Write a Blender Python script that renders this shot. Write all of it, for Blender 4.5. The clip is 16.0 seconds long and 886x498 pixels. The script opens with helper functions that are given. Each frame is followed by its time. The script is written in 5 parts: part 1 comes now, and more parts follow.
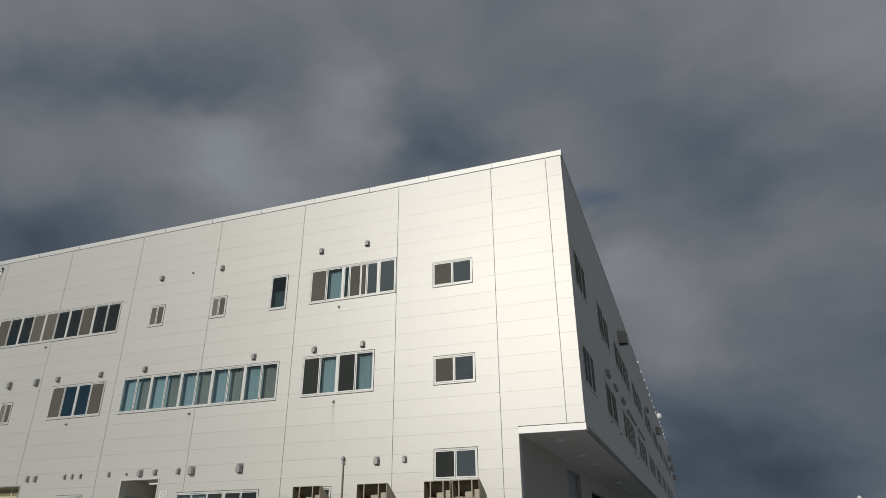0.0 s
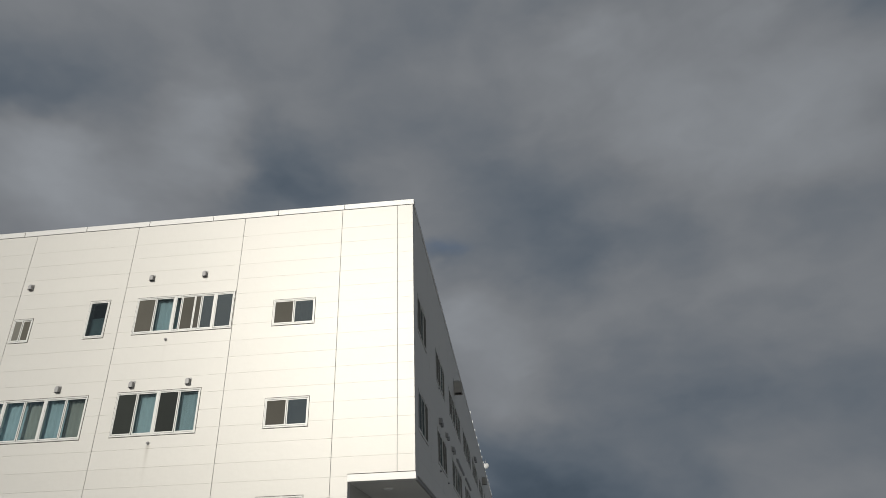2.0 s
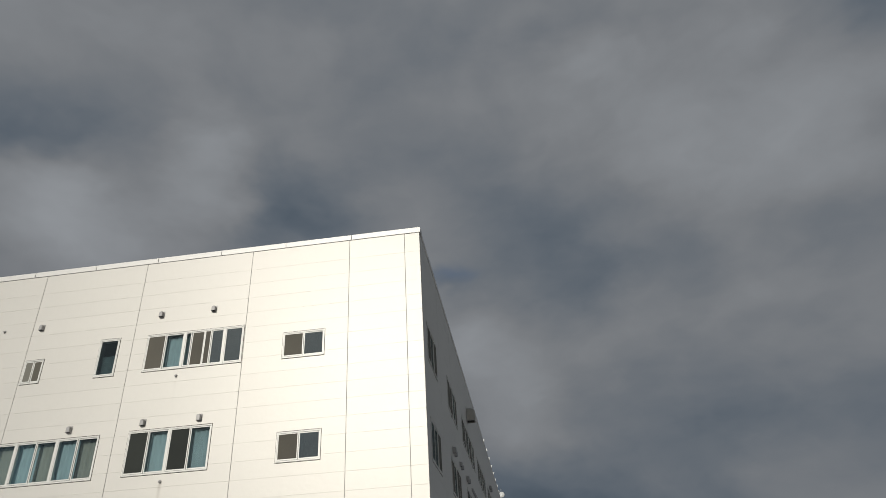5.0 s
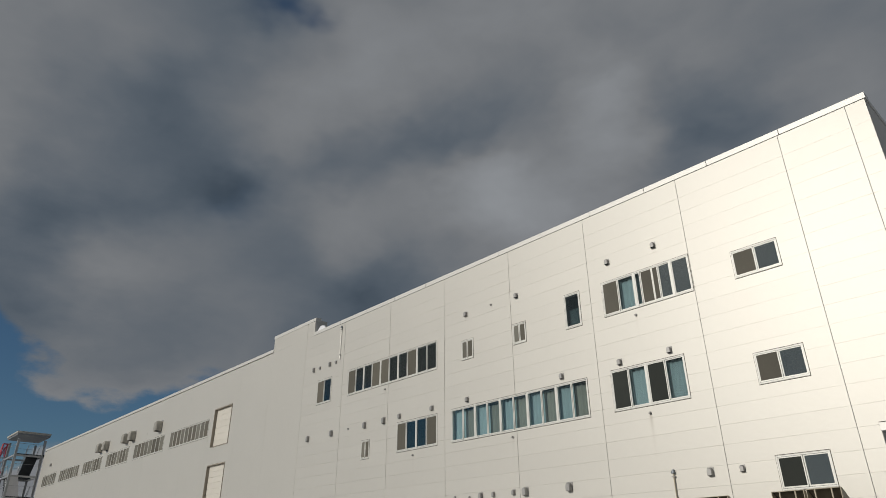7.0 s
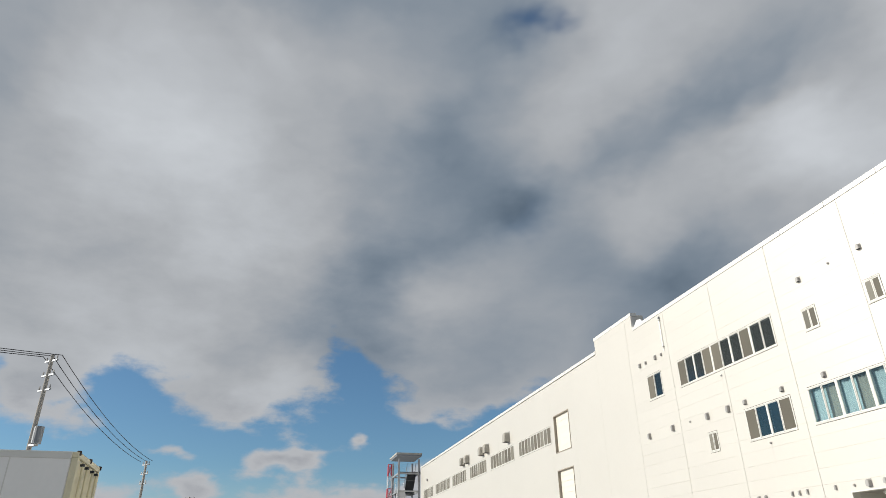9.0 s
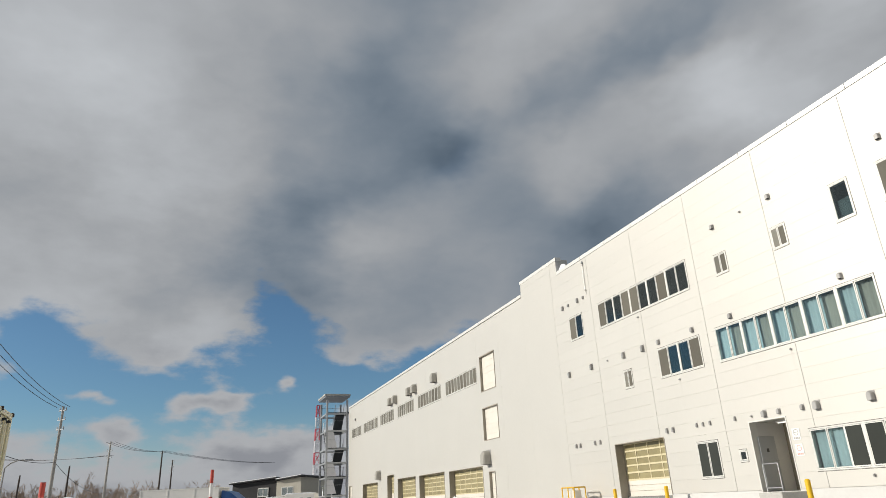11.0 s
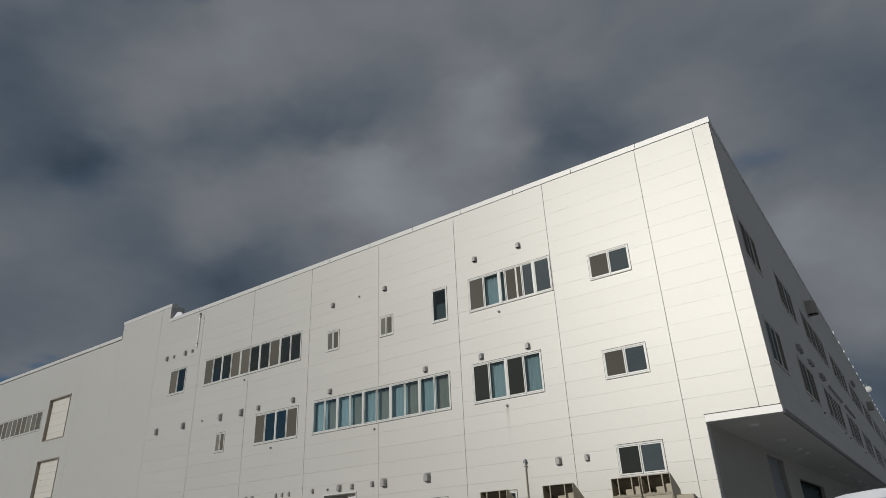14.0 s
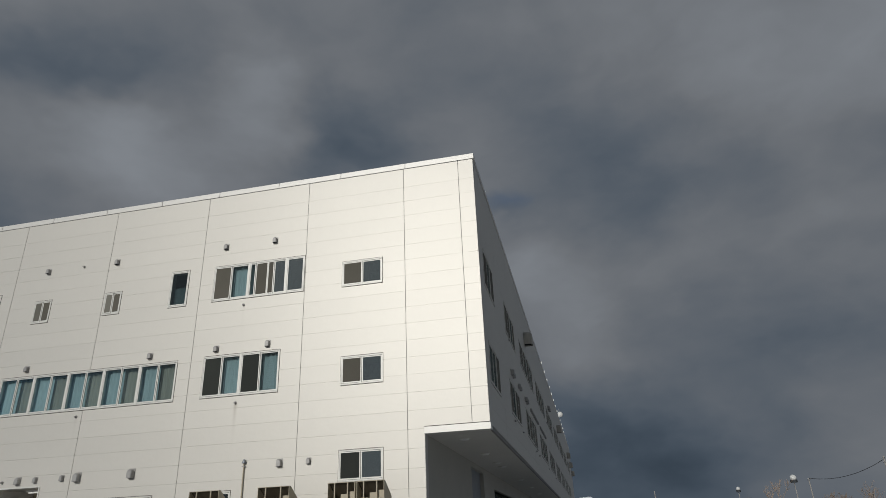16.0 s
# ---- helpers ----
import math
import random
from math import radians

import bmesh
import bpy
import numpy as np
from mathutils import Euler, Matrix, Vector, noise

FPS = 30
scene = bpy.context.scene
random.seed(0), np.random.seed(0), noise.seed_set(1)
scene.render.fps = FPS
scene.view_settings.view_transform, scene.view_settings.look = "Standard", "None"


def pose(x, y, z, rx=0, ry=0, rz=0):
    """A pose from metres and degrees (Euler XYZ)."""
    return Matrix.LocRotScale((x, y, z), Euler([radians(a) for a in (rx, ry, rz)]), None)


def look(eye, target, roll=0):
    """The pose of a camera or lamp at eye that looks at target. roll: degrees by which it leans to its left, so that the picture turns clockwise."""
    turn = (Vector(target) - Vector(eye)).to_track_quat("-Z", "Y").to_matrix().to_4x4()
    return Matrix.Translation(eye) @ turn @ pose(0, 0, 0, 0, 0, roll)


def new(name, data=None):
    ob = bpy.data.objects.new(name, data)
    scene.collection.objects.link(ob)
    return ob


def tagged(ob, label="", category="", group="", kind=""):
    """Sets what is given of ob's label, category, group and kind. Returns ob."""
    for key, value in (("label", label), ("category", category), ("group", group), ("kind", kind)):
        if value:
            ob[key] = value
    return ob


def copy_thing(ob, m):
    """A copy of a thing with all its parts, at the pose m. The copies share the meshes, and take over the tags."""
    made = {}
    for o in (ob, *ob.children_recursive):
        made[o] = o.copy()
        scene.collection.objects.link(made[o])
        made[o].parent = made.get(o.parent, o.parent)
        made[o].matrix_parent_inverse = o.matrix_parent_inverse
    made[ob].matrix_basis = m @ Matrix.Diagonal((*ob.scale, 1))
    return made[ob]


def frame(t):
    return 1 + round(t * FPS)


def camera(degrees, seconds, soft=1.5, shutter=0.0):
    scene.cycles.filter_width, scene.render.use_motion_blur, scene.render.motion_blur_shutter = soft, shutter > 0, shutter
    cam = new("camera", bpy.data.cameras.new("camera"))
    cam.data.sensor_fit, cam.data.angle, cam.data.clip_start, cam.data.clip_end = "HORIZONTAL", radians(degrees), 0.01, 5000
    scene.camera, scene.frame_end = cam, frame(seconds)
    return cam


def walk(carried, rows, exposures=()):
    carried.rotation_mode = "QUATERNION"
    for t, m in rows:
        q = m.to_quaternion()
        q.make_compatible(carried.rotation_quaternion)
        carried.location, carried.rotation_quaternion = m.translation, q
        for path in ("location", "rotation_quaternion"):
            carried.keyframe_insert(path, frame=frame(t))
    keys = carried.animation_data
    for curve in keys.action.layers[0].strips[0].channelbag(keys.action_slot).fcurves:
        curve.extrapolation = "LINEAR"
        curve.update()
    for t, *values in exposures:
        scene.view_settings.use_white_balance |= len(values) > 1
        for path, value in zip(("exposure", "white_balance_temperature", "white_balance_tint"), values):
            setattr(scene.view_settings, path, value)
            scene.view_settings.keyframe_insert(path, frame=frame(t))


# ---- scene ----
# ---------------------------------------------------------------- camera
PATH = [
    (0, 20.54, 24.42, 0.36),
    (0.5, 15.72, 25.51, 0.64),
    (1, 12.28, 26.43, 1.01),
    (1.5, 9.28, 27.55, 1.11),
    (2, 6.39, 27.99, 1.75),
    (2.5, 5.02, 28.27, 1.85),
    (3, 4.35, 28.98, 2.23),
    (5.3, 9.74, 30.97, 3.53),
    (5.5, 12.89, 31.23, 3.44),
    (6, 24.69, 28.69, 2.00),
    (6.5, 37.62, 28.63, 0.61),
    (7, 47.41, 25.88, 0.25),
    (7.5, 54.94, 26.61, -0.24),
    (8, 65.04, 26.55, 0.38),
    (8.5, 74.76, 27.05, 1.78),
    (8.7, 75.86, 26.52, 0.66),
    (10.8, 72.47, 20.70, 1.87),
    (11, 70.13, 21.09, 2.51),
    (11.5, 63.93, 21.17, 3.25),
    (12, 59.30, 21.09, 3.79),
    (12.5, 52.12, 22.27, 3.43),
    (13, 46.70, 24.46, 2.79),
    (13.5, 41.28, 24.73, 2.97),
    (14, 35.96, 24.96, 2.39),
    (14.5, 31.23, 25.33, 3.03),
    (15, 23.78, 25.22, 3.28),
    (15.5, 18.27, 25.10, 2.96),
    (16, 12.84, 24.26, 2.27),
]
EYE = (0.0, 0.0, 1.6)
cam = camera(68.25, 16.0, soft=0.75)
EXPOSURES = [
    (0.0, -0.15, 6250, 10), (1.0, -0.12, 6300, 10), (2.0, 0.05, 6400, 10), (3.0, 0.08, 6400, 10), (5.5, 0.08, 6500, 10), (6.0, -0.08, 6550, 10),
    (6.5, -0.2, 6600, 10), (7.0, 0.0, 6500, 10), (7.5, 0.42, 6450, 10), (8.0, 0.85, 6450, 10), (8.5, 1.17, 6500, 10), (11.0, 0.98, 6600, 10),
    (11.5, 0.9, 6550, 10), (12.0, 0.57, 6500, 10), (12.5, 0.26, 6400, 10), (13.0, 0.04, 6250, 10), (14.0, -0.25, 6200, 10), (15.0, -0.25, 6200, 10), (16.0, -0.25, 6250, 10),
]
walk(cam, [(t, pose(*EYE, 90 + p, r, y)) for t, y, p, r in PATH], EXPOSURES)

# ---------------------------------------------------------------- sun and sky
SUN_AZ, SUN_EL = 10.0, 20.0  # degrees to the left of straight behind, and above the horizon
sun_way = Vector((-math.sin(radians(SUN_AZ)) * math.cos(radians(SUN_EL)), -math.cos(radians(SUN_AZ)) * math.cos(radians(SUN_EL)), math.sin(radians(SUN_EL))))
sun = new("sun", bpy.data.lights.new("sun", "SUN"))
sun.data.energy, sun.data.angle, sun.data.color = 2.1, radians(0.55), (1.0, 0.96, 0.885)
sun.matrix_world = look(sun_way * 60, (0, 0, 0))

world = bpy.data.worlds.new("sky")
scene.world = world
world.use_nodes = True
NT = world.node_tree
NT.nodes.clear()


def nd(kind, **values):
    n = NT.nodes.new(kind)
    for k, v in values.items():
        if k == "op":
            n.operation = v
    return n


def plug(socket, value):
    if isinstance(value, bpy.types.NodeSocket):
        NT.links.new(value, socket)
    else:
        socket.default_value = value


def mth(op, a, b=0.0, c=0.0, clamp=False):
    n = nd("ShaderNodeMath", op=op)
    n.use_clamp = clamp
    for s, v in zip(n.inputs, (a, b, c)):
        plug(s, v)
    return n.outputs[0]


def vmth(op, a, b=(0, 0, 0)):
    n = nd("ShaderNodeVectorMath", op=op)
    plug(n.inputs[0], a)
    plug(n.inputs[1], b)
    return n.outputs["Value"] if op in ("DOT_PRODUCT", "LENGTH") else n.outputs[0]


def span(v, a, b, c=0.0, d=1.0):
    n = nd("ShaderNodeMapRange")
    n.interpolation_type = "SMOOTHSTEP"
    for s, x in zip(n.inputs, (v, a, b, c, d)):
        plug(s, x)
    return n.outputs[0]


def cloud_noise(vec, scale, detail, rough=0.55):
    n = nd("ShaderNodeTexNoise")
    plug(n.inputs["Vector"], vec)
    n.inputs["Scale"].default_value, n.inputs["Detail"].default_value, n.inputs["Roughness"].default_value = scale, detail, rough
    return n


def tint(fac, a, b):
    n = nd("ShaderNodeMix")
    n.data_type = "RGBA"
    plug(n.inputs[0], fac)
    for s, c in ((n.inputs[6], a), (n.inputs[7], b)):
        plug(s, c if isinstance(c, bpy.types.NodeSocket) else (*c, 1))
    return n.outputs[2]


coord = nd("ShaderNodeTexCoord").outputs["Generated"]
way = vmth("NORMALIZE", coord)
axes = nd("ShaderNodeSeparateXYZ")
plug(axes.inputs[0], way)
dx, dy, dz = axes.outputs
# clouds lie on a flat ceiling: towards the horizon they are squeezed
lift = mth("ADD", mth("MAXIMUM", dz, 0.0), 0.22)
flat = nd("ShaderNodeCombineXYZ")
plug(flat.inputs[0], mth("DIVIDE", dx, lift))
plug(flat.inputs[1], mth("DIVIDE", dy, lift))
flat = flat.outputs[0]
squat = vmth("MULTIPLY", way, (1.0, 1.0, 1.7))
warp = cloud_noise(squat, 4.5, 4.0)
shift = vmth("MULTIPLY", vmth("SUBTRACT", warp.outputs["Color"], (0.5, 0.5, 0.5)), (0.2, 0.2, 0.16))
bent = vmth("ADD", way, shift)
soft_noise = cloud_noise(vmth("ADD", squat, vmth("MULTIPLY", shift, (0.8, 0.8, 0.8))), 3.4, 5.0, 0.46).outputs[0]
fine_noise = cloud_noise(flat, 2.2, 7.0, 0.55).outputs[0]


def heap(az, el, size, gain, squash=1.3):
    """One soft swell of the cloud deck at a bearing and height, in degrees: lighter, or darker where gain is below 0."""
    a, e = radians(az), radians(el)
    c = (-math.sin(a) * math.cos(e), math.cos(a) * math.cos(e), math.sin(e))
    off = vmth("MULTIPLY", vmth("SUBTRACT", bent, c), (1, 1, squash))
    d2 = vmth("DOT_PRODUCT", off, off)
    return mth("MULTIPLY", mth("EXPONENT", mth("MULTIPLY", d2, -1.0 / radians(size) ** 2)), gain)


deck = mth("MULTIPLY_ADD", mth("SUBTRACT", soft_noise, 0.5), 0.21, 0.138)
deck = mth("MULTIPLY_ADD", mth("SUBTRACT", fine_noise, 0.5), 0.014, deck)
for args in [
    (54.8, 28.2, 4.2, 0.012),
    (45.1, 30.3, 4.8, 0.022),
    (38.4, 30.3, 3.7, 0.025),
    (31.3, 36.1, 4.3, 0.025),
    (47.7, 35.2, 4.7, -0.045),
    (57.0, 32.6, 3.7, -0.04),
    (55.4, 22.6, 2.6, -0.025),
    (25.8, 31.7, 4.4, -0.03),
    (17.0, 34.7, 3.4, -0.02),
    (-2.5, 6.5, 7.9, -0.065),
    (1.8, 22.8, 4.8, 0.022),
    (-9.7, 22.3, 4.1, 0.02),
    (-15.7, 30.5, 8.5, 0.02),
    (6.3, 26.9, 1.4, -0.03),
    (2.4, 21.9, 2.7, 0.02),
    (19.3, 42.6, 12.0, 0.02),
    (65.5, 34.8, 4.6, 0.065),
    (57.6, 42.3, 5.2, 0.03),
    (35.8, 43.4, 5.4, 0.03),
    (76.2, 21.3, 4.1, 0.08),
    (71.4, 24.5, 3.5, 0.04),
] + [
    (58.0, 27.0, 3.9, 0.065),
    (42.9, 31.2, 4.4, 0.06),
    (29.6, 36.7, 4.9, 0.03),
    (80.8, 17.0, 3.3, -0.015),
    (67.3, 44.3, 2.6, -0.05),
    (68.4, 29.7, 3.2, -0.04),
    (80.9, 26.6, 5.9, -0.035),
    (51.0, 34.2, 2.9, -0.03),
    (51.8, 22.4, 5.4, -0.03),
    (82.2, 22.3, 3.7, -0.03),
    (20.4, 35.7, 4.4, -0.03),
    (92.0, 13.2, 3.0, 0.06),
    (88.0, 14.4, 2.5, 0.04),
    (83.1, 18.1, 3.2, -0.015),
    (87.4, 19.0, 4.8, -0.02),
    (57.0, 41.7, 11.0, 0.035),
    (1.5, 21.3, 5.2, 0.03),
    (7.1, 39.1, 9.8, 0.03),
    (61.4, 36.1, 3.8, 0.05),
    (66.1, 29.3, 2.4, -0.03),
    (85.1, 16.3, 4.2, -0.02),
    (104.3, 33.4, 10.2, 0.06),
]:
    deck = mth("ADD", deck, heap(*args))
# broad swells of the deck, in stops, on rows of equal height above the horizon
swell = None
for el, gains in (
    (18, (0.12, 0.2, 0.22, 0.14, 0.06, 0.03, 0.0, -0.18, -0.04, 0.08)),
    (31, (0.18, 0.08, -0.25, 0.1, 0.51, 0.18, -0.23, -0.24, 0.23, 0.05)),
    (44, (0.31, 0.33, 0.39, -0.12, 0.09, 0.07, -0.13, -0.08, 0.06, 0.29)),
):
    for k, gain in enumerate(gains):
        one = heap(-30 + 15 * k, el, 11.0, gain, 1.0)
        swell = one if swell is None else mth("ADD", swell, one)
deck = mth("MULTIPLY", mth("MAXIMUM", deck, 0.035), mth("POWER", 2.0, swell))
# it thins out and grows brighter towards the left, and towards the sun
leftward = vmth("DOT_PRODUCT", way, (-0.98, -0.17, 0.0))
deck = mth("ADD", deck, span(leftward, 0.6, 1.0, 0.0, 0.03))
deck = mth("ADD", deck, span(mth("MULTIPLY", dy, -1.0), 0.2, 0.9, 0.0, 0.04))

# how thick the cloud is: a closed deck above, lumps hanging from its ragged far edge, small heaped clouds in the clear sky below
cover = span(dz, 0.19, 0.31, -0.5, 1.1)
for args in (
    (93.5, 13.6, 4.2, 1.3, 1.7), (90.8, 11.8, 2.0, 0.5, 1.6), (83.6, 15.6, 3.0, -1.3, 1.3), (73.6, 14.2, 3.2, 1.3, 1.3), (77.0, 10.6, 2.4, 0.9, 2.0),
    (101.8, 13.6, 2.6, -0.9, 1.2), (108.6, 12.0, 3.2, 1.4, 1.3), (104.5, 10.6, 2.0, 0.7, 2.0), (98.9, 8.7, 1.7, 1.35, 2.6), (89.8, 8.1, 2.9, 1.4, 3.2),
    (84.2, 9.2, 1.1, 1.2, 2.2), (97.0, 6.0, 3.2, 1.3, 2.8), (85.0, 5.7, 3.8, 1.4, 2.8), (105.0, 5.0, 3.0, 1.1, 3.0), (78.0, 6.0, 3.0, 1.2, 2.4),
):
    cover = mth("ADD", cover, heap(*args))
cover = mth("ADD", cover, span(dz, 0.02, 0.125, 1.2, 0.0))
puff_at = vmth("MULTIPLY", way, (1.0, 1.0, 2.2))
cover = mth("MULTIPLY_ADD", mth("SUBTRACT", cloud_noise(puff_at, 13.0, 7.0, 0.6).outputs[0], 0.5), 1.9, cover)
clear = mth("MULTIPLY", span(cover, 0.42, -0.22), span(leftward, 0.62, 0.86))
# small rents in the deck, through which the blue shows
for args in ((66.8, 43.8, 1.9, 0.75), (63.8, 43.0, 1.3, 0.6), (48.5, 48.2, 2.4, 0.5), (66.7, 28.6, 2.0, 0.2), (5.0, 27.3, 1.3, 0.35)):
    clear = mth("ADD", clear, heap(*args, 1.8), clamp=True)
rim = mth("MULTIPLY", span(cover, 1.7, 0.3), span(leftward, 0.7, 0.95))
deck = mth("MULTIPLY_ADD", rim, 0.03, deck)
cloud_colour = tint(span(deck, 0.05, 0.2), (0.71, 0.975, 1.29), (0.95, 1.0, 1.062))
scaled = nd("ShaderNodeVectorMath", op="SCALE")
plug(scaled.inputs[0], cloud_colour)
plug(scaled.inputs[3], deck)
low_cloud = tint(span(cover, 0.3, 1.4), (0.205, 0.213, 0.225), (0.135, 0.142, 0.158))
cloud = tint(mth("MULTIPLY", span(dz, 0.25, 0.17), span(leftward, 0.62, 0.86)), scaled.outputs[0], low_cloud)

sky = nd("ShaderNodeTexSky")
sky.sky_type, sky.sun_disc = "NISHITA", False
sky.sun_elevation, sky.sun_rotation = radians(SUN_EL), radians(180 + SUN_AZ)
sky.air_density, sky.dust_density, sky.ozone_density = 1.0, 0.3, 2.0
blue = vmth("MULTIPLY", sky.outputs[0], (0.030, 0.040, 0.0465))
blue = tint(span(dz, 0.0, 0.14, 0.7, 0.0), blue, (0.19, 0.212, 0.232))
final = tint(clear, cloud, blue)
back = nd("ShaderNodeBackground")
plug(back.inputs[0], final)
back.inputs[1].default_value = 1.0
out = nd("ShaderNodeOutputWorld")
plug(out.inputs[0], back.outputs[0])

# ---------------------------------------------------------------- materials
def material(name, colour, rough=0.6, metal=0.0, vary=0.08, scale=3.0, bump=0.0, bump_scale=40.0, per_piece=0.0, spec=0.4):
    """A painted or raw surface: colour with coarse and fine variation, and a fine relief."""
    m = bpy.data.materials.new(name)
    m.use_nodes = True
    t = m.node_tree
    p = t.nodes["Principled BSDF"]
    p.inputs["Roughness"].default_value, p.inputs["Metallic"].default_value = rough, metal
    p.inputs["Specular IOR Level"].default_value = spec
    geo = t.nodes.new("ShaderNodeNewGeometry")
    a, b = t.nodes.new("ShaderNodeTexNoise"), t.nodes.new("ShaderNodeTexNoise")
    for n, s in ((a, scale), (b, scale * 14)):
        t.links.new(geo.outputs["Position"], n.inputs["Vector"])
        n.inputs["Scale"].default_value, n.inputs["Detail"].default_value = s, 4.0
    mix = t.nodes.new("ShaderNodeMath")
    mix.operation = "MULTIPLY_ADD"
    t.links.new(b.outputs[0], mix.inputs[0])
    mix.inputs[1].default_value = 0.5
    t.links.new(a.outputs[0], mix.inputs[2])
    rng = t.nodes.new("ShaderNodeMapRange")
    t.links.new(mix.outputs[0], rng.inputs[0])
    rng.inputs[1].default_value, rng.inputs[2].default_value = 0.4, 1.1
    rng.inputs[3].default_value, rng.inputs[4].default_value = 1 - vary, 1 + vary
    value = rng.outputs[0]
    if per_piece:
        info, r2, mul = t.nodes.new("ShaderNodeObjectInfo"), t.nodes.new("ShaderNodeMapRange"), t.nodes.new("ShaderNodeMath")
        t.links.new(info.outputs["Random"], r2.inputs[0])
        r2.inputs[3].default_value, r2.inputs[4].default_value = 1 - per_piece, 1 + per_piece
        mul.operation = "MULTIPLY"
        t.links.new(value, mul.inputs[0])
        t.links.new(r2.outputs[0], mul.inputs[1])
        value = mul.outputs[0]
    col = t.nodes.new("ShaderNodeVectorMath")
    col.operation = "SCALE"
    col.inputs[0].default_value = colour
    t.links.new(value, col.inputs[3])
    t.links.new(col.outputs[0], p.inputs["Base Color"])
    if bump:
        n, bp = t.nodes.new("ShaderNodeTexNoise"), t.nodes.new("ShaderNodeBump")
        t.links.new(geo.outputs["Position"], n.inputs["Vector"])
        n.inputs["Scale"].default_value, n.inputs["Detail"].default_value = bump_scale, 5.0
        bp.inputs["Strength"].default_value, bp.inputs["Distance"].default_value = bump, 0.02
        t.links.new(n.outputs[0], bp.inputs["Height"])
        t.links.new(bp.outputs[0], p.inputs["Normal"])
    return m


def glass(name, clear, gloss):
    m = bpy.data.materials.new(name)
    m.use_nodes = True
    t = m.node_tree
    t.nodes.clear()
    a, b, mix, o = (t.nodes.new("ShaderNode" + k) for k in ("BsdfTransparent", "BsdfGlossy", "MixShader", "OutputMaterial"))
    a.inputs[0].default_value = (*clear, 1)
    b.inputs["Roughness"].default_value, b.inputs[0].default_value = 0.03, (0.95, 1.0, 0.93, 1)
    mix.inputs[0].default_value = gloss
    t.links.new(a.outputs[0], mix.inputs[1])
    t.links.new(b.outputs[0], mix.inputs[2])
    # panes are never quite flat
    n, bp, geo = t.nodes.new("ShaderNodeTexNoise"), t.nodes.new("ShaderNodeBump"), t.nodes.new("ShaderNodeNewGeometry")
    t.links.new(geo.outputs["Position"], n.inputs["Vector"])
    n.inputs["Scale"].default_value = 1.6
    bp.inputs["Strength"].default_value, bp.inputs["Distance"].default_value = 0.25, 0.02
    t.links.new(n.outputs[0], bp.inputs["Height"])
    t.links.new(bp.outputs[0], b.inputs["Normal"])
    t.links.new(mix.outputs[0], o.inputs[0])
    return m


PANEL = material("white coated wall panel", (0.625, 0.603, 0.553), 0.515, 0.46, vary=0.02, scale=0.35, bump=0.12, bump_scale=9, per_piece=0.012, spec=0.5)
# rain streaks below the drain spouts
_t = PANEL.node_tree
_p = _t.nodes["Principled BSDF"]
_src = _p.inputs["Base Color"].links[0].from_socket
_geo = _t.nodes.new("ShaderNodeNewGeometry")
_sep = _t.nodes.new("ShaderNodeSeparateXYZ")
_t.links.new(_geo.outputs["Position"], _sep.inputs[0])


def _m(op, a, b=0.0, c=0.0):
    n = _t.nodes.new("ShaderNodeMath")
    n.operation = op
    for s, v in zip(n.inputs, (a, b, c)):
        if isinstance(v, bpy.types.NodeSocket):
            _t.links.new(v, s)
        else:
            s.default_value = v
    return n.outputs[0]


_dirt = None
for _x, _z, _a in ((-10.35, 5.66, 0.5), (-15.87, 5.66, 0.10), (-10.37, 8.78, 0.08), (-21.38, 5.66, 0.1), (-23.4, 8.76, 0.08)):
    _dxx = _m("SUBTRACT", _sep.outputs[0], _x)
    _band = _m("EXPONENT", _m("MULTIPLY", _m("MULTIPLY", _dxx, _dxx), -420.0))
    _len = _m("MULTIPLY", _m("LESS_THAN", _sep.outputs[2], _z), _m("EXPONENT", _m("MULTIPLY", _m("SUBTRACT", _sep.outputs[2], _z), 2.6)))
    _one = _m("MULTIPLY", _m("MULTIPLY", _band, _len), _a)
    _dirt = _one if _dirt is None else _m("ADD", _dirt, _one)
_mx = _t.nodes.new("ShaderNodeMix")
_mx.data_type = "RGBA"
_t.links.new(_dirt, _mx.inputs[0])
_t.links.new(_src, _mx.inputs[6])
_mx.inputs[7].default_value = (0.28, 0.24, 0.19, 1)
_t.links.new(_mx.outputs[2], _p.inputs["Base Color"])

GASKET = material("grey joint sealant and shade strip", (0.26, 0.255, 0.24), 0.8, vary=0.2, scale=2)
JOINT = material("pale panel edge", (0.56, 0.55, 0.53), 0.7, vary=0.12, scale=2)
CAP = material("white roof coping", (0.72, 0.705, 0.665), 0.5, 0.35, vary=0.02, per_piece=0.012)
PLINTH = material("pale plinth render", (0.62, 0.61, 0.585), 0.8, vary=0.06, scale=0.8, bump=0.3)
# plinth tone lowered evenly to darken the wall under the overhang
RECESS = material("darkened grey recess wall", (0.42, 0.41, 0.365), 0.7, vary=0.06, scale=0.8)
CONCRETE = material("weathered concrete", (0.42, 0.41, 0.38), 0.85, vary=0.22, scale=1.1, bump=0.5, bump_scale=25)
FRAME = material("white aluminium frame", (0.70, 0.69, 0.645), 0.5, 0.3, vary=0.02)
GALV = material("galvanised steel", (0.42, 0.43, 0.44), 0.45, 0.55, vary=0.14, scale=3)
VENT = material("grey stainless vent", (0.38, 0.37, 0.355), 0.45, 0.35, vary=0.12, scale=6, per_piece=0.1)
DARK = material("dark void", (0.02, 0.02, 0.02), 0.9, vary=0.2)
ROOM = material("dim room wall", (0.20, 0.20, 0.19), 0.9, vary=0.2, scale=1)
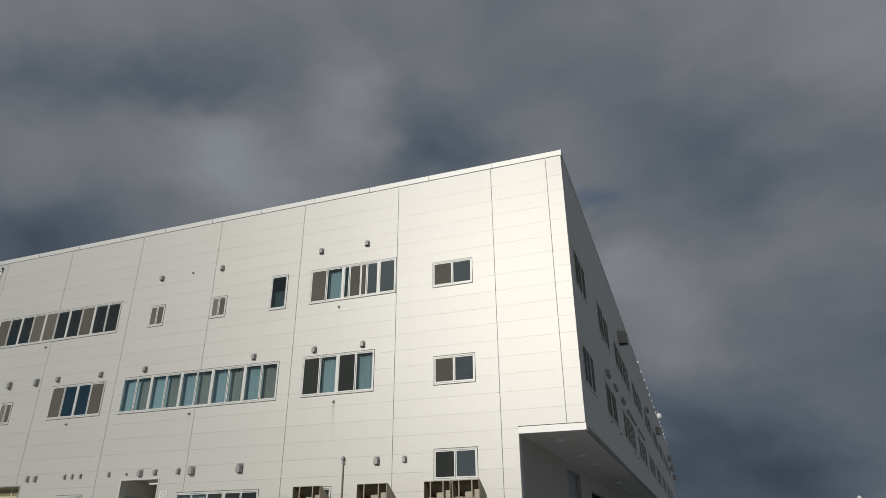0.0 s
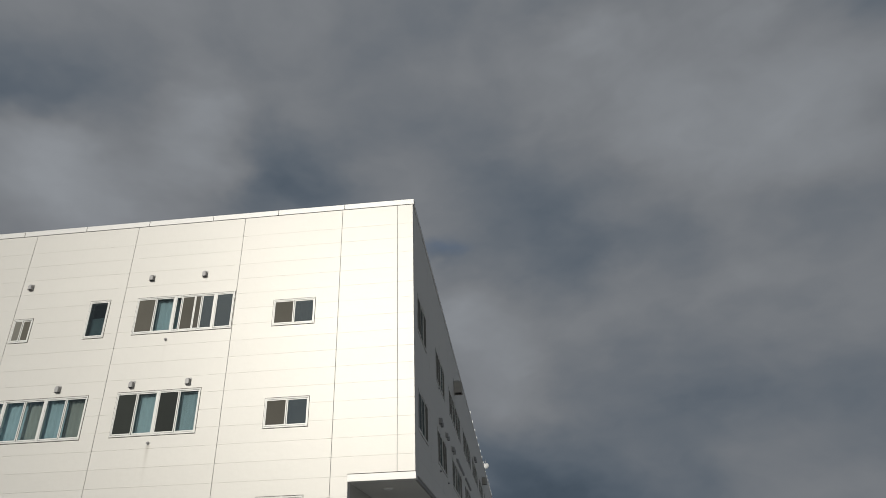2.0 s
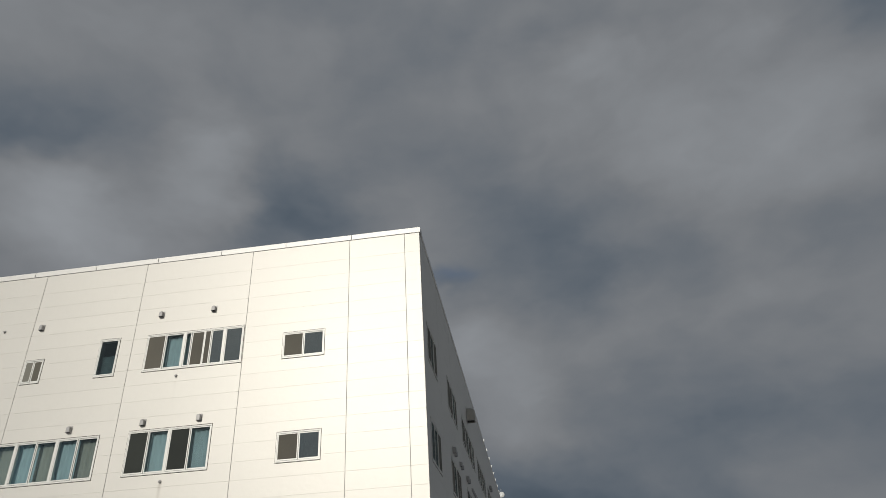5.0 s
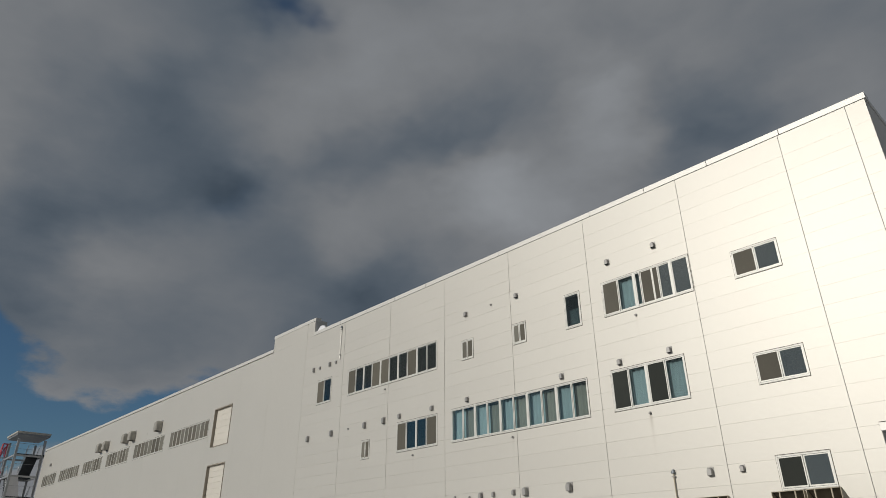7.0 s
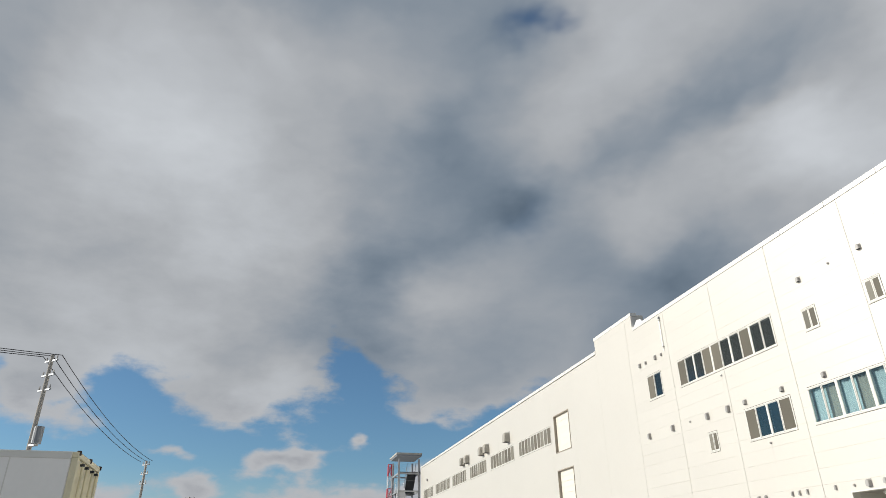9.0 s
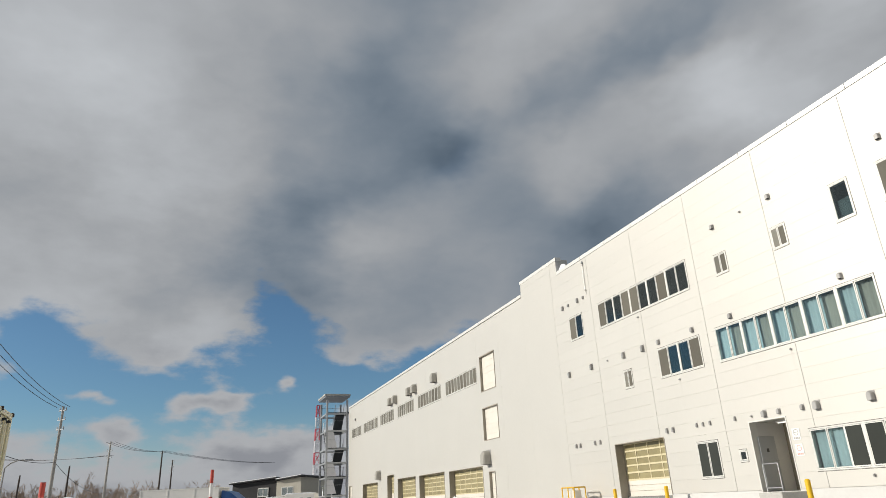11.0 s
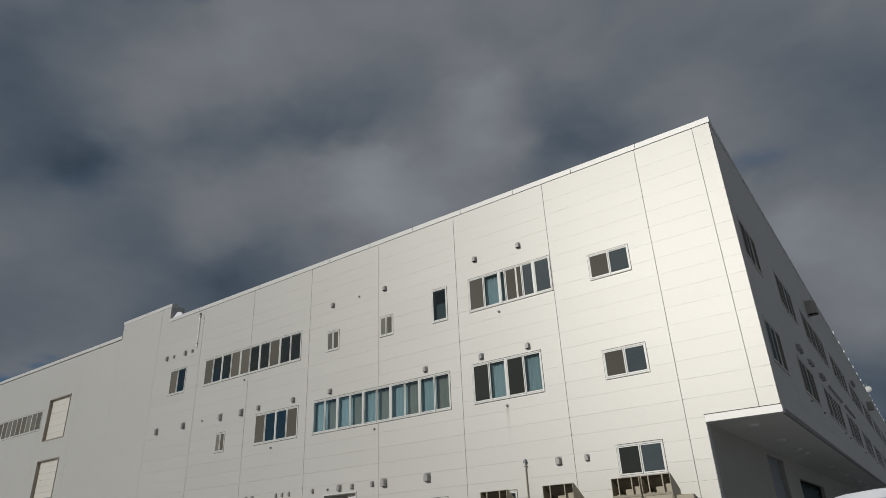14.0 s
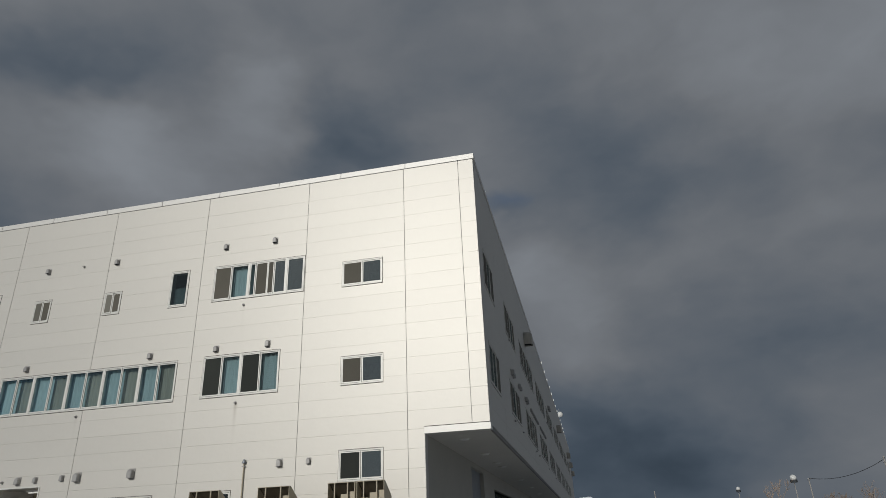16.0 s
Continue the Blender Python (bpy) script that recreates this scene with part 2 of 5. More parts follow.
SCREEN_DARK = material("dark insect screen", (0.034, 0.038, 0.033), 0.9, vary=0.12, scale=1.2, per_piece=0.15)
SEAL = material("brown window sealant", (0.085, 0.07, 0.055), 0.8, vary=0.15, scale=3)
# dark brown that puts the hood's inner shade into the colour
HOOD_SHADE = material("dark brown shade inside hood", (0.10, 0.084, 0.058), 0.8, vary=0.3, scale=3)
FADED_INK = material("faded dark print", (0.36, 0.35, 0.33), 0.7)
FADED_RED = material("faded red print", (0.62, 0.36, 0.31), 0.7)
SCREEN = material("brown grey insect screen", (0.125, 0.116, 0.094), 0.9, vary=0.10, scale=1.2, per_piece=0.15)
SCREEN_PALE = material("pale insect screen", (0.185, 0.178, 0.15), 0.9, vary=0.10, scale=1.2, per_piece=0.2)
CURTAIN = material("pale blue curtain", (0.37, 0.475, 0.50), 0.85, vary=0.10, scale=5, per_piece=0.12)
CURTAIN_GREY = material("grey beige curtain", (0.32, 0.32, 0.275), 0.85, vary=0.12, scale=5, per_piece=0.12)
DOOR_GREY = material("grey painted steel door", (0.42, 0.43, 0.43), 0.45, vary=0.05)
BEIGE = material("beige unit casing", (0.50, 0.44, 0.325), 0.5, vary=0.07, scale=2.5, bump=0.1)
BEIGE_DARK = material("beige unit trim", (0.38, 0.335, 0.25), 0.55, vary=0.08, scale=3)
LABEL = material("white sticker", (0.8, 0.79, 0.76), 0.5, vary=0.04)
INK = material("dark print", (0.06, 0.06, 0.06), 0.6)
YELLOW = material("yellow safety paint", (0.75, 0.45, 0.02), 0.45, vary=0.10, scale=5)
RED = material("red sign paint", (0.50, 0.06, 0.04), 0.5, vary=0.08)
SHUTTER = material("cream shutter panel", (0.70, 0.66, 0.585), 0.45, vary=0.04, per_piece=0.02)
SHUTTER_BAR = material("cream window bar", (0.62, 0.55, 0.36), 0.5, vary=0.05)
SHUTTER_PANE = material("yellowed plastic pane", (0.30, 0.26, 0.14), 0.3, vary=0.15, scale=3, per_piece=0.12)
REVEAL = material("brown grey reveal", (0.33, 0.30, 0.25), 0.7, vary=0.08)
TRUCK_WHITE = material("white lorry box side", (0.84, 0.83, 0.8), 0.5, vary=0.04, scale=0.8)
TRUCK_CREAM = material("yellowed lorry rear paint", (0.72, 0.66, 0.46), 0.45, vary=0.12, scale=3)
TUBE = bpy.data.materials.new("lit fluorescent tube")
TUBE.use_nodes = True
TUBE.node_tree.nodes["Principled BSDF"].inputs["Emission Color"].default_value = (1.0, 0.96, 0.85, 1)
TUBE.node_tree.nodes["Principled BSDF"].inputs["Emission Strength"].default_value = 0.6
HOOD = material("pale sheet metal hood", (0.40, 0.38, 0.335), 0.5, 0.2, vary=0.08)
SCREEN_TEAL = material("screen over a grey curtain", (0.17, 0.185, 0.17), 0.9, vary=0.25, scale=2.2, per_piece=0.15)
SNOW = material("old snow", (0.84, 0.85, 0.87), 0.7, vary=0.06, scale=1.2, bump=0.8, bump_scale=5)
ASPHALT = material("trodden snow over asphalt", (0.44, 0.44, 0.445), 0.8, vary=0.4, scale=0.25, bump=0.5, bump_scale=20)
SOFFIT = material("grey soffit board", (0.64, 0.625, 0.58), 0.6, vary=0.04, scale=0.6)
LAMP = material("white lamp cover", (0.75, 0.75, 0.72), 0.4)
STEEL_DARK = material("dark steel tread", (0.055, 0.06, 0.065), 0.6, 0.3, vary=0.2)
STEEL = material("grey steel", (0.24, 0.26, 0.28), 0.5, 0.35, vary=0.15)
POLE = material("concrete pole", (0.36, 0.34, 0.31), 0.85, vary=0.12, scale=0.6)
POLE_DARK = material("dark brown pole", (0.07, 0.055, 0.045), 0.85, vary=0.2)
WIRE = material("black cable", (0.03, 0.03, 0.035), 0.6)
BARK = material("bare winter branch", (0.33, 0.25, 0.185), 0.9, vary=0.25, scale=0.5, per_piece=0.2)
BLACK_WALL = material("black metal cladding", (0.022, 0.021, 0.022), 0.55, vary=0.2)
CREAM_WALL = material("cream house wall", (0.48, 0.45, 0.38), 0.75, vary=0.06)
BLUE = material("blue cab paint", (0.03, 0.10, 0.28), 0.3, vary=0.05)
TRAILER = material("white trailer side", (0.72, 0.70, 0.66), 0.45, vary=0.05, scale=0.6)
RUBBER = material("black tyre", (0.02, 0.02, 0.02), 0.85)
TOWER_RED = material("faded red lattice", (0.50, 0.05, 0.08), 0.6, vary=0.1)
TOWER_WHITE = material("white lattice", (0.62, 0.62, 0.64), 0.6)
GLASS = glass("window glass", (0.88, 0.92, 0.92), 0.07)
GLASS_DARK = glass("dark window glass", (0.62, 0.66, 0.66), 0.12)
GLASS_SKY = glass("sky reflecting glass", (0.42, 0.47, 0.47), 0.48)


# ---------------------------------------------------------------- building blocks
def box(bm, x0, x1, y0, y1, z0, z1, m=None):
    vs = [bm.verts.new((x, y, z)) for x in (x0, x1) for y in (y0, y1) for z in (z0, z1)]
    if m is not None:
        for v in vs:
            v.co = m @ v.co
    fs = [(0, 1, 3, 2), (4, 6, 7, 5), (0, 4, 5, 1), (2, 3, 7, 6), (0, 2, 6, 4), (1, 5, 7, 3)]
    return [bm.faces.new([vs[i] for i in f]) for f in fs]


def rod(bm, a, b, r, n=8, r2=None):
    """A round bar from a to b."""
    a, b = Vector(a), Vector(b)
    d = (b - a).normalized()
    u = d.orthogonal().normalized()
    w = d.cross(u)
    r2 = r if r2 is None else r2
    ra = [bm.verts.new(a + (u * math.cos(k * math.tau / n) + w * math.sin(k * math.tau / n)) * r) for k in range(n)]
    rb = [bm.verts.new(b + (u * math.cos(k * math.tau / n) + w * math.sin(k * math.tau / n)) * r2) for k in range(n)]
    for k in range(n):
        bm.faces.new((ra[k], ra[(k + 1) % n], rb[(k + 1) % n], rb[k]))
    bm.faces.new(ra[::-1])
    bm.faces.new(rb)


def prism(bm, outline, axis, a, b):
    """An outline of 2D points pushed from a to b along axis (0: points are y, z; 1: x, z; 2: x, y)."""
    def at(p, v):
        return ((v, p[0], p[1]), (p[0], v, p[1]), (p[0], p[1], v))[axis]
    va = [bm.verts.new(at(p, a)) for p in outline]
    vb = [bm.verts.new(at(p, b)) for p in outline]
    n = len(outline)
    bm.faces.new(va)
    bm.faces.new(vb[::-1])
    for k in range(n):
        bm.faces.new((va[k], vb[k], vb[(k + 1) % n], va[(k + 1) % n]))


def soften(bm, width, segments=1):
    bmesh.ops.bevel(bm, geom=bm.edges[:], offset=width, segments=segments, affect="EDGES", clamp_overlap=True)


def mesh_of(name, bm, mat):
    bmesh.ops.recalc_face_normals(bm, faces=bm.faces[:])
    me = bpy.data.meshes.new(name)
    bm.to_mesh(me)
    bm.free()
    me.materials.append(mat)
    return me


def part(name, bm, mat, parent=None, label="", smooth=False):
    me = mesh_of(name, bm, mat)
    if smooth:
        me.polygons.foreach_set("use_smooth", [True] * len(me.polygons))
    ob = new(name, me)
    ob.parent = parent
    return tagged(ob, label)


def thing(name, label, category, m=None, group="", kind=""):
    ob = new(name)
    if m is not None:
        ob.matrix_basis = m
    return tagged(ob, label, category, group, kind)


def solid(name, *dims, mat, parent=None, label="", bevel=0.0):
    bm = bmesh.new()
    box(bm, *dims)
    if bevel:
        soften(bm, bevel)
    return part(name, bm, mat, parent, label)


def cut(rects, hole):
    """Rectangles (x0, x1, z0, z1) less one hole."""
    h0, h1, k0, k1 = hole
    res = []
    for x0, x1, z0, z1 in rects:
        if h0 >= x1 - 1e-4 or h1 <= x0 + 1e-4 or k0 >= z1 - 1e-4 or k1 <= z0 + 1e-4:
            res.append((x0, x1, z0, z1))
            continue
        a, b = max(x0, h0), min(x1, h1)
        if k0 > z0:
            res.append((x0, x1, z0, k0))
        if k1 < z1:
            res.append((x0, x1, k1, z1))
        c, d = max(z0, k0), min(z1, k1)
        if a > x0:
            res.append((x0, a, c, d))
        if b < x1:
            res.append((b, x1, c, d))
    return [r for r in res if r[1] - r[0] > 1e-3 and r[3] - r[2] > 1e-3]


# ---------------------------------------------------------------- plan of the long building
FACE = 18.0            # plane of the front wall's panels
CORNER = -2.66         # its right corner
FAR = -83.4            # its far end
TOP = 13.15            # top of the coping
SOFF = 4.41            # underside of the projecting corner
INNER = -4.5           # ground floor wall under it
SIDE_END = 98.0
SIDE = pose(CORNER, FACE, 0, 0, 0, 0.6)   # the side wall's own axes: y runs along it, x points out of it

# windows of the front: x0, x1, z0, z1, panes (width, kind); kinds: s screen, d dark, r reflecting, b blue curtain, g grey curtain
def even(kinds, x0, x1):
    return [((x1 - x0) / len(kinds), k) for k in kinds]


FRONT_WINDOWS = [
    (-7.04, -5.72, 9.04, 9.86, "s r"), (-7.01, -5.71, 5.95, 6.78, "s r"), (-7.01, -5.71, 3.27, 4.09, "k r"),
    (-11.53, -8.33, 9.07, 10.27, "s b|B s s r|r"), (-11.57, -9.0, 5.94, 7.22, "k b|k b"),
    (-19.05, -12.49, 5.93, 7.19, "b g|b g|b g|b g|b g"), (-13.13, -12.46, 9.05, 10.29, "h"),
    (-15.61, -14.97, 9.07, 9.84, "p s"), (-18.41, -17.74, 9.07, 9.86, "p s"),
    (-26.4, -19.91, 9.05, 10.28, "s d|d s|s d|d s|d d"), (-22.49, -19.9, 5.95, 7.17, "s d|d s"),
    (-29.15, -27.86, 9.05, 10.27, "s d"), (-25.05, -24.42, 5.93, 6.73, "p s"),
    (-15.93, -12.78, 1.96, 3.2, "b b k|k d"), (-11.56, -10.26, 1.97, 3.2, "d d"),
    (-21.1, -19.94, 1.95, 3.25, "k k"), (-19.0, -18.64, 2.42, 2.81, "d"),
]
for _a, _b, _n in ((-48.17, -41.93, 10), (-55.2, -49.29, 9), (-61.56, -56.44, 8), (-68.0, -62.85, 8), (-75.4, -69.17, 10), (-81.6, -76.68, 8)):
    FRONT_WINDOWS.append((_a, _b, 9.12, 10.26, "|".join(("p s", "s p")[k % 2] for k in range(_n // 2))))

GARAGES = [(-26.44, -22.97, 0.0, 3.63), (-65.5, -63.2, 0.0, 4.14), (-48.16, -41.84, 0.0, 3.62), (-55.39, -49.26, 0.0, 3.66), (-61.85, -56.49, 0.0, 3.68), (-75.8, -69.3, 0.0, 3.68)]
ENTRANCE = (-18.28, -16.73, 1.41, 3.66)
HATCHES = [(-41.2, -38.87, 8.4, 10.72), (-41.2, -38.85, 5.22, 7.24)]
FAR_DOORS = [(-40.75, -39.9, 1.2, 3.2), (-82.9, -81.3, 0.0, 3.72)]
HOLES = [w[:4] for w in FRONT_WINDOWS] + [(a - 0.034, b + 0.034, c - 0.002, d + 0.034) for a, b, c, d in GARAGES + [ENTRANCE]] + [(a - 0.054, b + 0.054, c - 0.054, d + 0.054) for a, b, c, d in HATCHES + FAR_DOORS]

# ---------------------------------------------------------------- ground and structure
def ground_sheet():
    bm = bmesh.new()
    box(bm, -1500, 1500, -1500, 1500, -0.5, 0.0)
    return tagged(part("ground", bm, ASPHALT), "wet dark asphalt yard with thin trodden snow", "ground", kind="structure")


ground_sheet()


def wall_core(name, rects, holes, y0, y1, mat, label, m=None):
    for h in holes:
        rects = cut(rects, h)
    bm = bmesh.new()
    for x0, x1, z0, z1 in rects:
        box(bm, x0, x1, y0, y1, z0, z1)
    ob = part(name, bm, mat)
    if m is not None:
        ob.matrix_basis = m
    return tagged(ob, label, "wall", kind="structure")


wall_front = wall_core("wall_front", [(FAR, INNER, 0, 12.95), (INNER, CORNER - 0.03, SOFF, 12.95), (-34.3, -29.87, 12.95, 13.9)],
                       HOLES, FACE + 0.03, FACE + 0.28, JOINT, "white metal panel front wall of a long factory building")
ALONG = SIDE @ pose(0, 0, 0, 0, 0, 90)   # x runs along the side wall, -y points out of it
SIDE_WINDOWS = [(0.8, 2.95, 8.87, 10.09, "s d s"), (0.75, 3.0, 5.82, 7.04, "d d s"), (6.0, 9.3, 8.87, 10.09, "s s|d s"), (5.95, 9.4, 5.82, 7.04, "s d|s s")]
for _k in range(7):
    SIDE_WINDOWS.append((11.4 + 8.7 * _k, 18.0 + 8.7 * _k, 8.87, 10.09, "s s|s d|s s|d s"))
    SIDE_WINDOWS.append((12.0 + 8.0 * _k, 17.6 + 8.0 * _k, 5.82, 7.04, "s d|s s|d s|s s"))
wall_side = wall_core("wall_side", [(0.03, SIDE_END - FACE, SOFF, 12.95)], [w[:4] for w in SIDE_WINDOWS], 0.03, 0.28, JOINT,
                      "white metal panel side wall in shade", ALONG)
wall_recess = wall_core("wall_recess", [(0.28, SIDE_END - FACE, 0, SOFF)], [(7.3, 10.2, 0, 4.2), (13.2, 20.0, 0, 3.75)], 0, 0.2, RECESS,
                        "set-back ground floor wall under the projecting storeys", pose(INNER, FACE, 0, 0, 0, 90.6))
wall_end = tagged(solid("wall_end", FAR, FAR + 0.25, FACE + 0.28, 70, 0, 12.95, mat=JOINT), "plain end wall of the factory", "wall", kind="structure")
wall_back = tagged(solid("wall_back", FAR + 0.25, -45, 69.7, 69.95, 0, 12.95, mat=JOINT), "plain back wall of the factory", "wall", kind="structure")
tagged(solid("roof", FAR + 0.25, CORNER - 1.2, FACE + 0.3, SIDE_END, 12.45, 12.65, mat=CONCRETE), "flat roof slab behind the parapet", "roof", kind="structure")


def soffit_board():
    bm = bmesh.new()
    box(bm, INNER - CORNER, -0.05, 0.03, SIDE_END - FACE, SOFF - 0.02, SOFF + 0.1)
    ob = part("soffit", bm, SOFFIT)
    ob.matrix_basis = SIDE
    return tagged(ob, "grey boarded underside of the projecting storeys", "soffit", kind="structure")


soffit_board()
for _i, _z in enumerate((1.3, 4.75, 7.85, 11.3)):
    tagged(solid("floor_%d" % (_i + 1), FAR + 0.3, INNER - 0.25, FACE + 0.3, 23.0, _z, _z + 0.12, mat=ROOM), "storey slab behind the windows", "floor", kind="structure")
tagged(solid("wall_corridor", FAR + 0.3, -7.6, 23.0, 23.15, 0, 12.4, mat=ROOM), "dim inner wall behind the front rooms", "wall", kind="structure")
tagged(solid("wall_corridor_side", -7.6, -7.4, 23.0, SIDE_END - 1, 0, 12.4, mat=ROOM), "dim inner wall behind the side rooms", "wall", kind="structure")
tagged(solid("floor_side", -7.4, -4.2, 23.0, SIDE_END - 1, 7.85, 7.97, mat=ROOM), "storey slab behind the side windows", "floor", kind="structure")


# coping pieces along the parapet
def coping(parent, x0, x1, z, y0=-0.018, y1=0.34):
    bm = bmesh.new()
    prism(bm, [(y0, z - 0.19), (y0, z - 0.01), (y0 + 0.012, z), (y1, z + 0.02), (y1, z - 0.19)], 0, x0 + 0.009, x1 - 0.009)
    return part("coping", bm, CAP, parent)


coping_front = thing("roof_coping", "white sheet-metal coping along the front parapet", "coping", pose(0, FACE, 0), kind="structure")
_x = CORNER + 0.04
_edges = [_x, -4.93]
while _edges[-1] - 2.246 > -29.87:
    _edges.append(_edges[-1] - 2.246)
_edges.append(-29.87)
for _a, _b in zip(_edges[1:], _edges[:-1]):
    coping(coping_front, _a, _b, TOP)
# thin grey strip painted in for the shadow line the coping casts
solid("drip_line", -29.87, CORNER + 0.02, -0.007, 0.0, 12.943, 12.959, mat=GASKET, parent=coping_front, label="dark strip painted in for the shadow line under the coping")
coping(coping_front, -32.1, -29.83, 13.99)
coping(coping_front, -34.34, -32.1, 13.99)
for _k in range(22):
    coping(coping_front, -34.3 - 2.232 * (_k + 1), -34.3 - 2.232 * _k, TOP + 0.05)
coping_side = thing("roof_coping", "white sheet-metal coping along the side parapet", "coping", ALONG, kind="structure")
for _k in range(35):
    coping(coping_side, 0.36 + 2.27 * _k, 0.36 + 2.27 * (_k + 1), TOP)
# the raised stretch has returns at both ends
for _a, _b in ((-34.3, -34.05), (-30.12, -29.87)):
    tagged(solid("parapet_return", _a, _b, FACE + 0.28, FACE + 0.75, 12.65, 13.9, mat=PANEL), "white end return of the raised parapet", "parapet", kind="structure")

# lower edge trim under the projecting corner
tagged(solid("trim", INNER - 0.02, CORNER + 0.012, FACE - 0.014, FACE + 0.26, SOFF - 0.025, SOFF + 0.165, mat=CAP, bevel=0.006), "white drip trim along the projecting corner", "trim", kind="structure")
_tr = tagged(solid("trim", 0.27, SIDE_END - FACE, -0.012, 0.05, SOFF - 0.022, SOFF + 0.08, mat=GASKET), "dark drip edge along the side wall's foot", "trim", kind="structure")
_tr.matrix_basis = ALONG
tagged(solid("trim", INNER - 0.02, CORNER + 0.006, FACE - 0.007, FACE, SOFF + 0.166, SOFF + 0.182, mat=SEAL), "dark sealant line above the drip trim", "trim", kind="structure")
# plinth below the panels
wall_core("plinth", [(FAR, INNER, 0, 1.45)], HOLES[len(FRONT_WINDOWS):], FACE - 0.02, FACE + 0.03, PLINTH, "pale rendered plinth with a drip line")


# ---------------------------------------------------------------- windows
def curtain(x0, x1, z0, z1, depth, mat, m, label):
    bm = bmesh.new()
    n = max(6, int((x1 - x0) / 0.035))
    rows = []
    for k in range(n + 1):
        x = x0 + (x1 - x0) * k / n
        y = depth + 0.014 * math.sin(k * 1.35 + x0 * 3) + 0.008 * math.sin(k * 0.6 + x0)
        rows.append([bm.verts.new((x, y + o, z)) for o in (0, 0.006) for z in (z0, z1)])
    for a, b in zip(rows, rows[1:]):
        bm.faces.new((a[0], b[0], b[1], a[1]))
        bm.faces.new((a[2], a[3], b[3], b[2]))
        bm.faces.new((a[1], b[1], b[3], a[3]))
    ob = part("curtain", bm, mat, smooth=True)
    ob.matrix_basis = m
    return tagged(ob, label, "curtain", group="curtains behind the windows")


window_count = 0


def window(x0, x1, z0, z1, spec, m, label):
    """A sliding window in white aluminium. x along the wall, y into it; spec: bays by |, panes by blanks."""
    global window_count
    window_count += 1
    w = thing("window_%d" % window_count, label, "window", m, kind="structure")
    bm = bmesh.new()
    t = 0.03
    for a, b, c, d in ((x0, x1, z1 - t, z1), (x0, x1, z0, z0 + t), (x0, x0 + t, z0 + t, z1 - t), (x1 - t, x1, z0 + t, z1 - t)):
        box(bm, a, b, -0.016, 0.12, c, d)
    part("window_frame", bm, FRAME, w)
    bm = bmesh.new()
    prism(bm, [(-0.028, z0 - 0.016), (-0.028, z0 - 0.008), (0.0, z0), (0.0, z0 - 0.016)], 0, x0, x1)
    part("window_sill", bm, FRAME, w)
    bm = bmesh.new()
    prism(bm, [(-0.024, z1), (-0.024, z1 + 0.008), (0.0, z1 + 0.014), (0.0, z1)], 0, x0, x1)
    part("drip_cap", bm, FRAME, w)
    bm = bmesh.new()
    g = 0.013
    for a, b, c, d in ((x0 - g, x1 + g, z1 + 0.015, z1 + 0.015 + g), (x0 - g, x1 + g, z0 - 0.017 - g, z0 - 0.017), (x0 - g, x0 - 0.001, z0 - 0.017, z1 + 0.015), (x1 + 0.001, x1 + g, z0 - 0.017, z1 + 0.015)):
        box(bm, a, b, -0.003, 0.002, c, d)
    part("sealant", bm, SEAL, w)
    bays = [b.split() for b in spec.split("|")]
    unit = [sum({"B": 0.35}.get(k, 1.0) if k != "r" or len(b) > 1 else 1.02 for k in b) for b in bays]
    if spec == "s b|B s s r|r":
        unit = [1.24, 1.30, 0.58]
    inner = x1 - x0 - 2 * t - 0.062 * (len(bays) - 1)
    x = x0 + t
    for i, (bay, u) in enumerate(zip(bays, unit)):
        bw = inner * u / sum(unit)
        share = [{"B": 0.45}.get(k, 1.0) for k in bay]
        if bay == ["B", "s", "s", "r"]:
            share = [0.2, 0.42, 0.22, 0.40]
        px = x
        for j, (k, s) in enumerate(zip(bay, share)):
            pw = bw * s / sum(share)
            back = -0.012 if j % 2 == 0 else 0.0
            f, e = 0.035, 0.01
            bm = bmesh.new()
            for a, b, c, d in ((px + f, px + pw - f, z1 - t - f, z1 - t - e), (px + f, px + pw - f, z0 + t + e, z0 + t + f * 1.3),
                               (px + e * 0.6, px + f, z0 + t + e, z1 - t - e), (px + pw - f, px + pw - e * 0.6, z0 + t + e, z1 - t - e)):
                box(bm, a, b, back, back + 0.03, c, d)
            sash = part("sash", bm, FRAME, w)
            bm = bmesh.new()
            box(bm, px + f, px + pw - f, back + 0.012, back + 0.018, z0 + t, z1 - t)
            part("pane", bm, {"r": GLASS_SKY, "d": GLASS_DARK, "h": GLASS_DARK}.get(k, GLASS), sash)
            if k == "g":
                curtain(max(x0 + 0.06, px - 0.1), px + pw * 0.97, z0 + 0.045, z1 - 0.045, 0.2, CURTAIN_GREY, m, "grey beige curtain drawn behind the glass")
            elif k in "spk":
                bm = bmesh.new()
                box(bm, px + f * 0.9, px + pw - f * 0.9, back + 0.002, back + 0.008, z0 + t + f, z1 - t - f * 0.9)
                part("insect_screen", bm, {"p": SCREEN_PALE, "k": SCREEN_DARK}.get(k, SCREEN), sash, "fine grey insect screen")
            elif k == "h":
                curtain(px + 0.04, px + pw - 0.04, z0 + 0.045, z0 + 0.58 * (z1 - z0), 0.17, CURTAIN, m, "pale blue cafe curtain over the lower half of the glass")
            elif k in "bB":
                curtain(max(x0 + 0.06, px - 0.16), px + pw * 0.97, z0 + 0.045, z1 - 0.045, 0.17, CURTAIN, m, "pale blue pleated curtain drawn behind the glass")
            px += pw
        x += bw
        if i < len(bays) - 1:
            bm = bmesh.new()
            box(bm, x, x + 0.062, -0.016, 0.12, z0 + t, z1 - t)
            part("mullion", bm, FRAME, w)
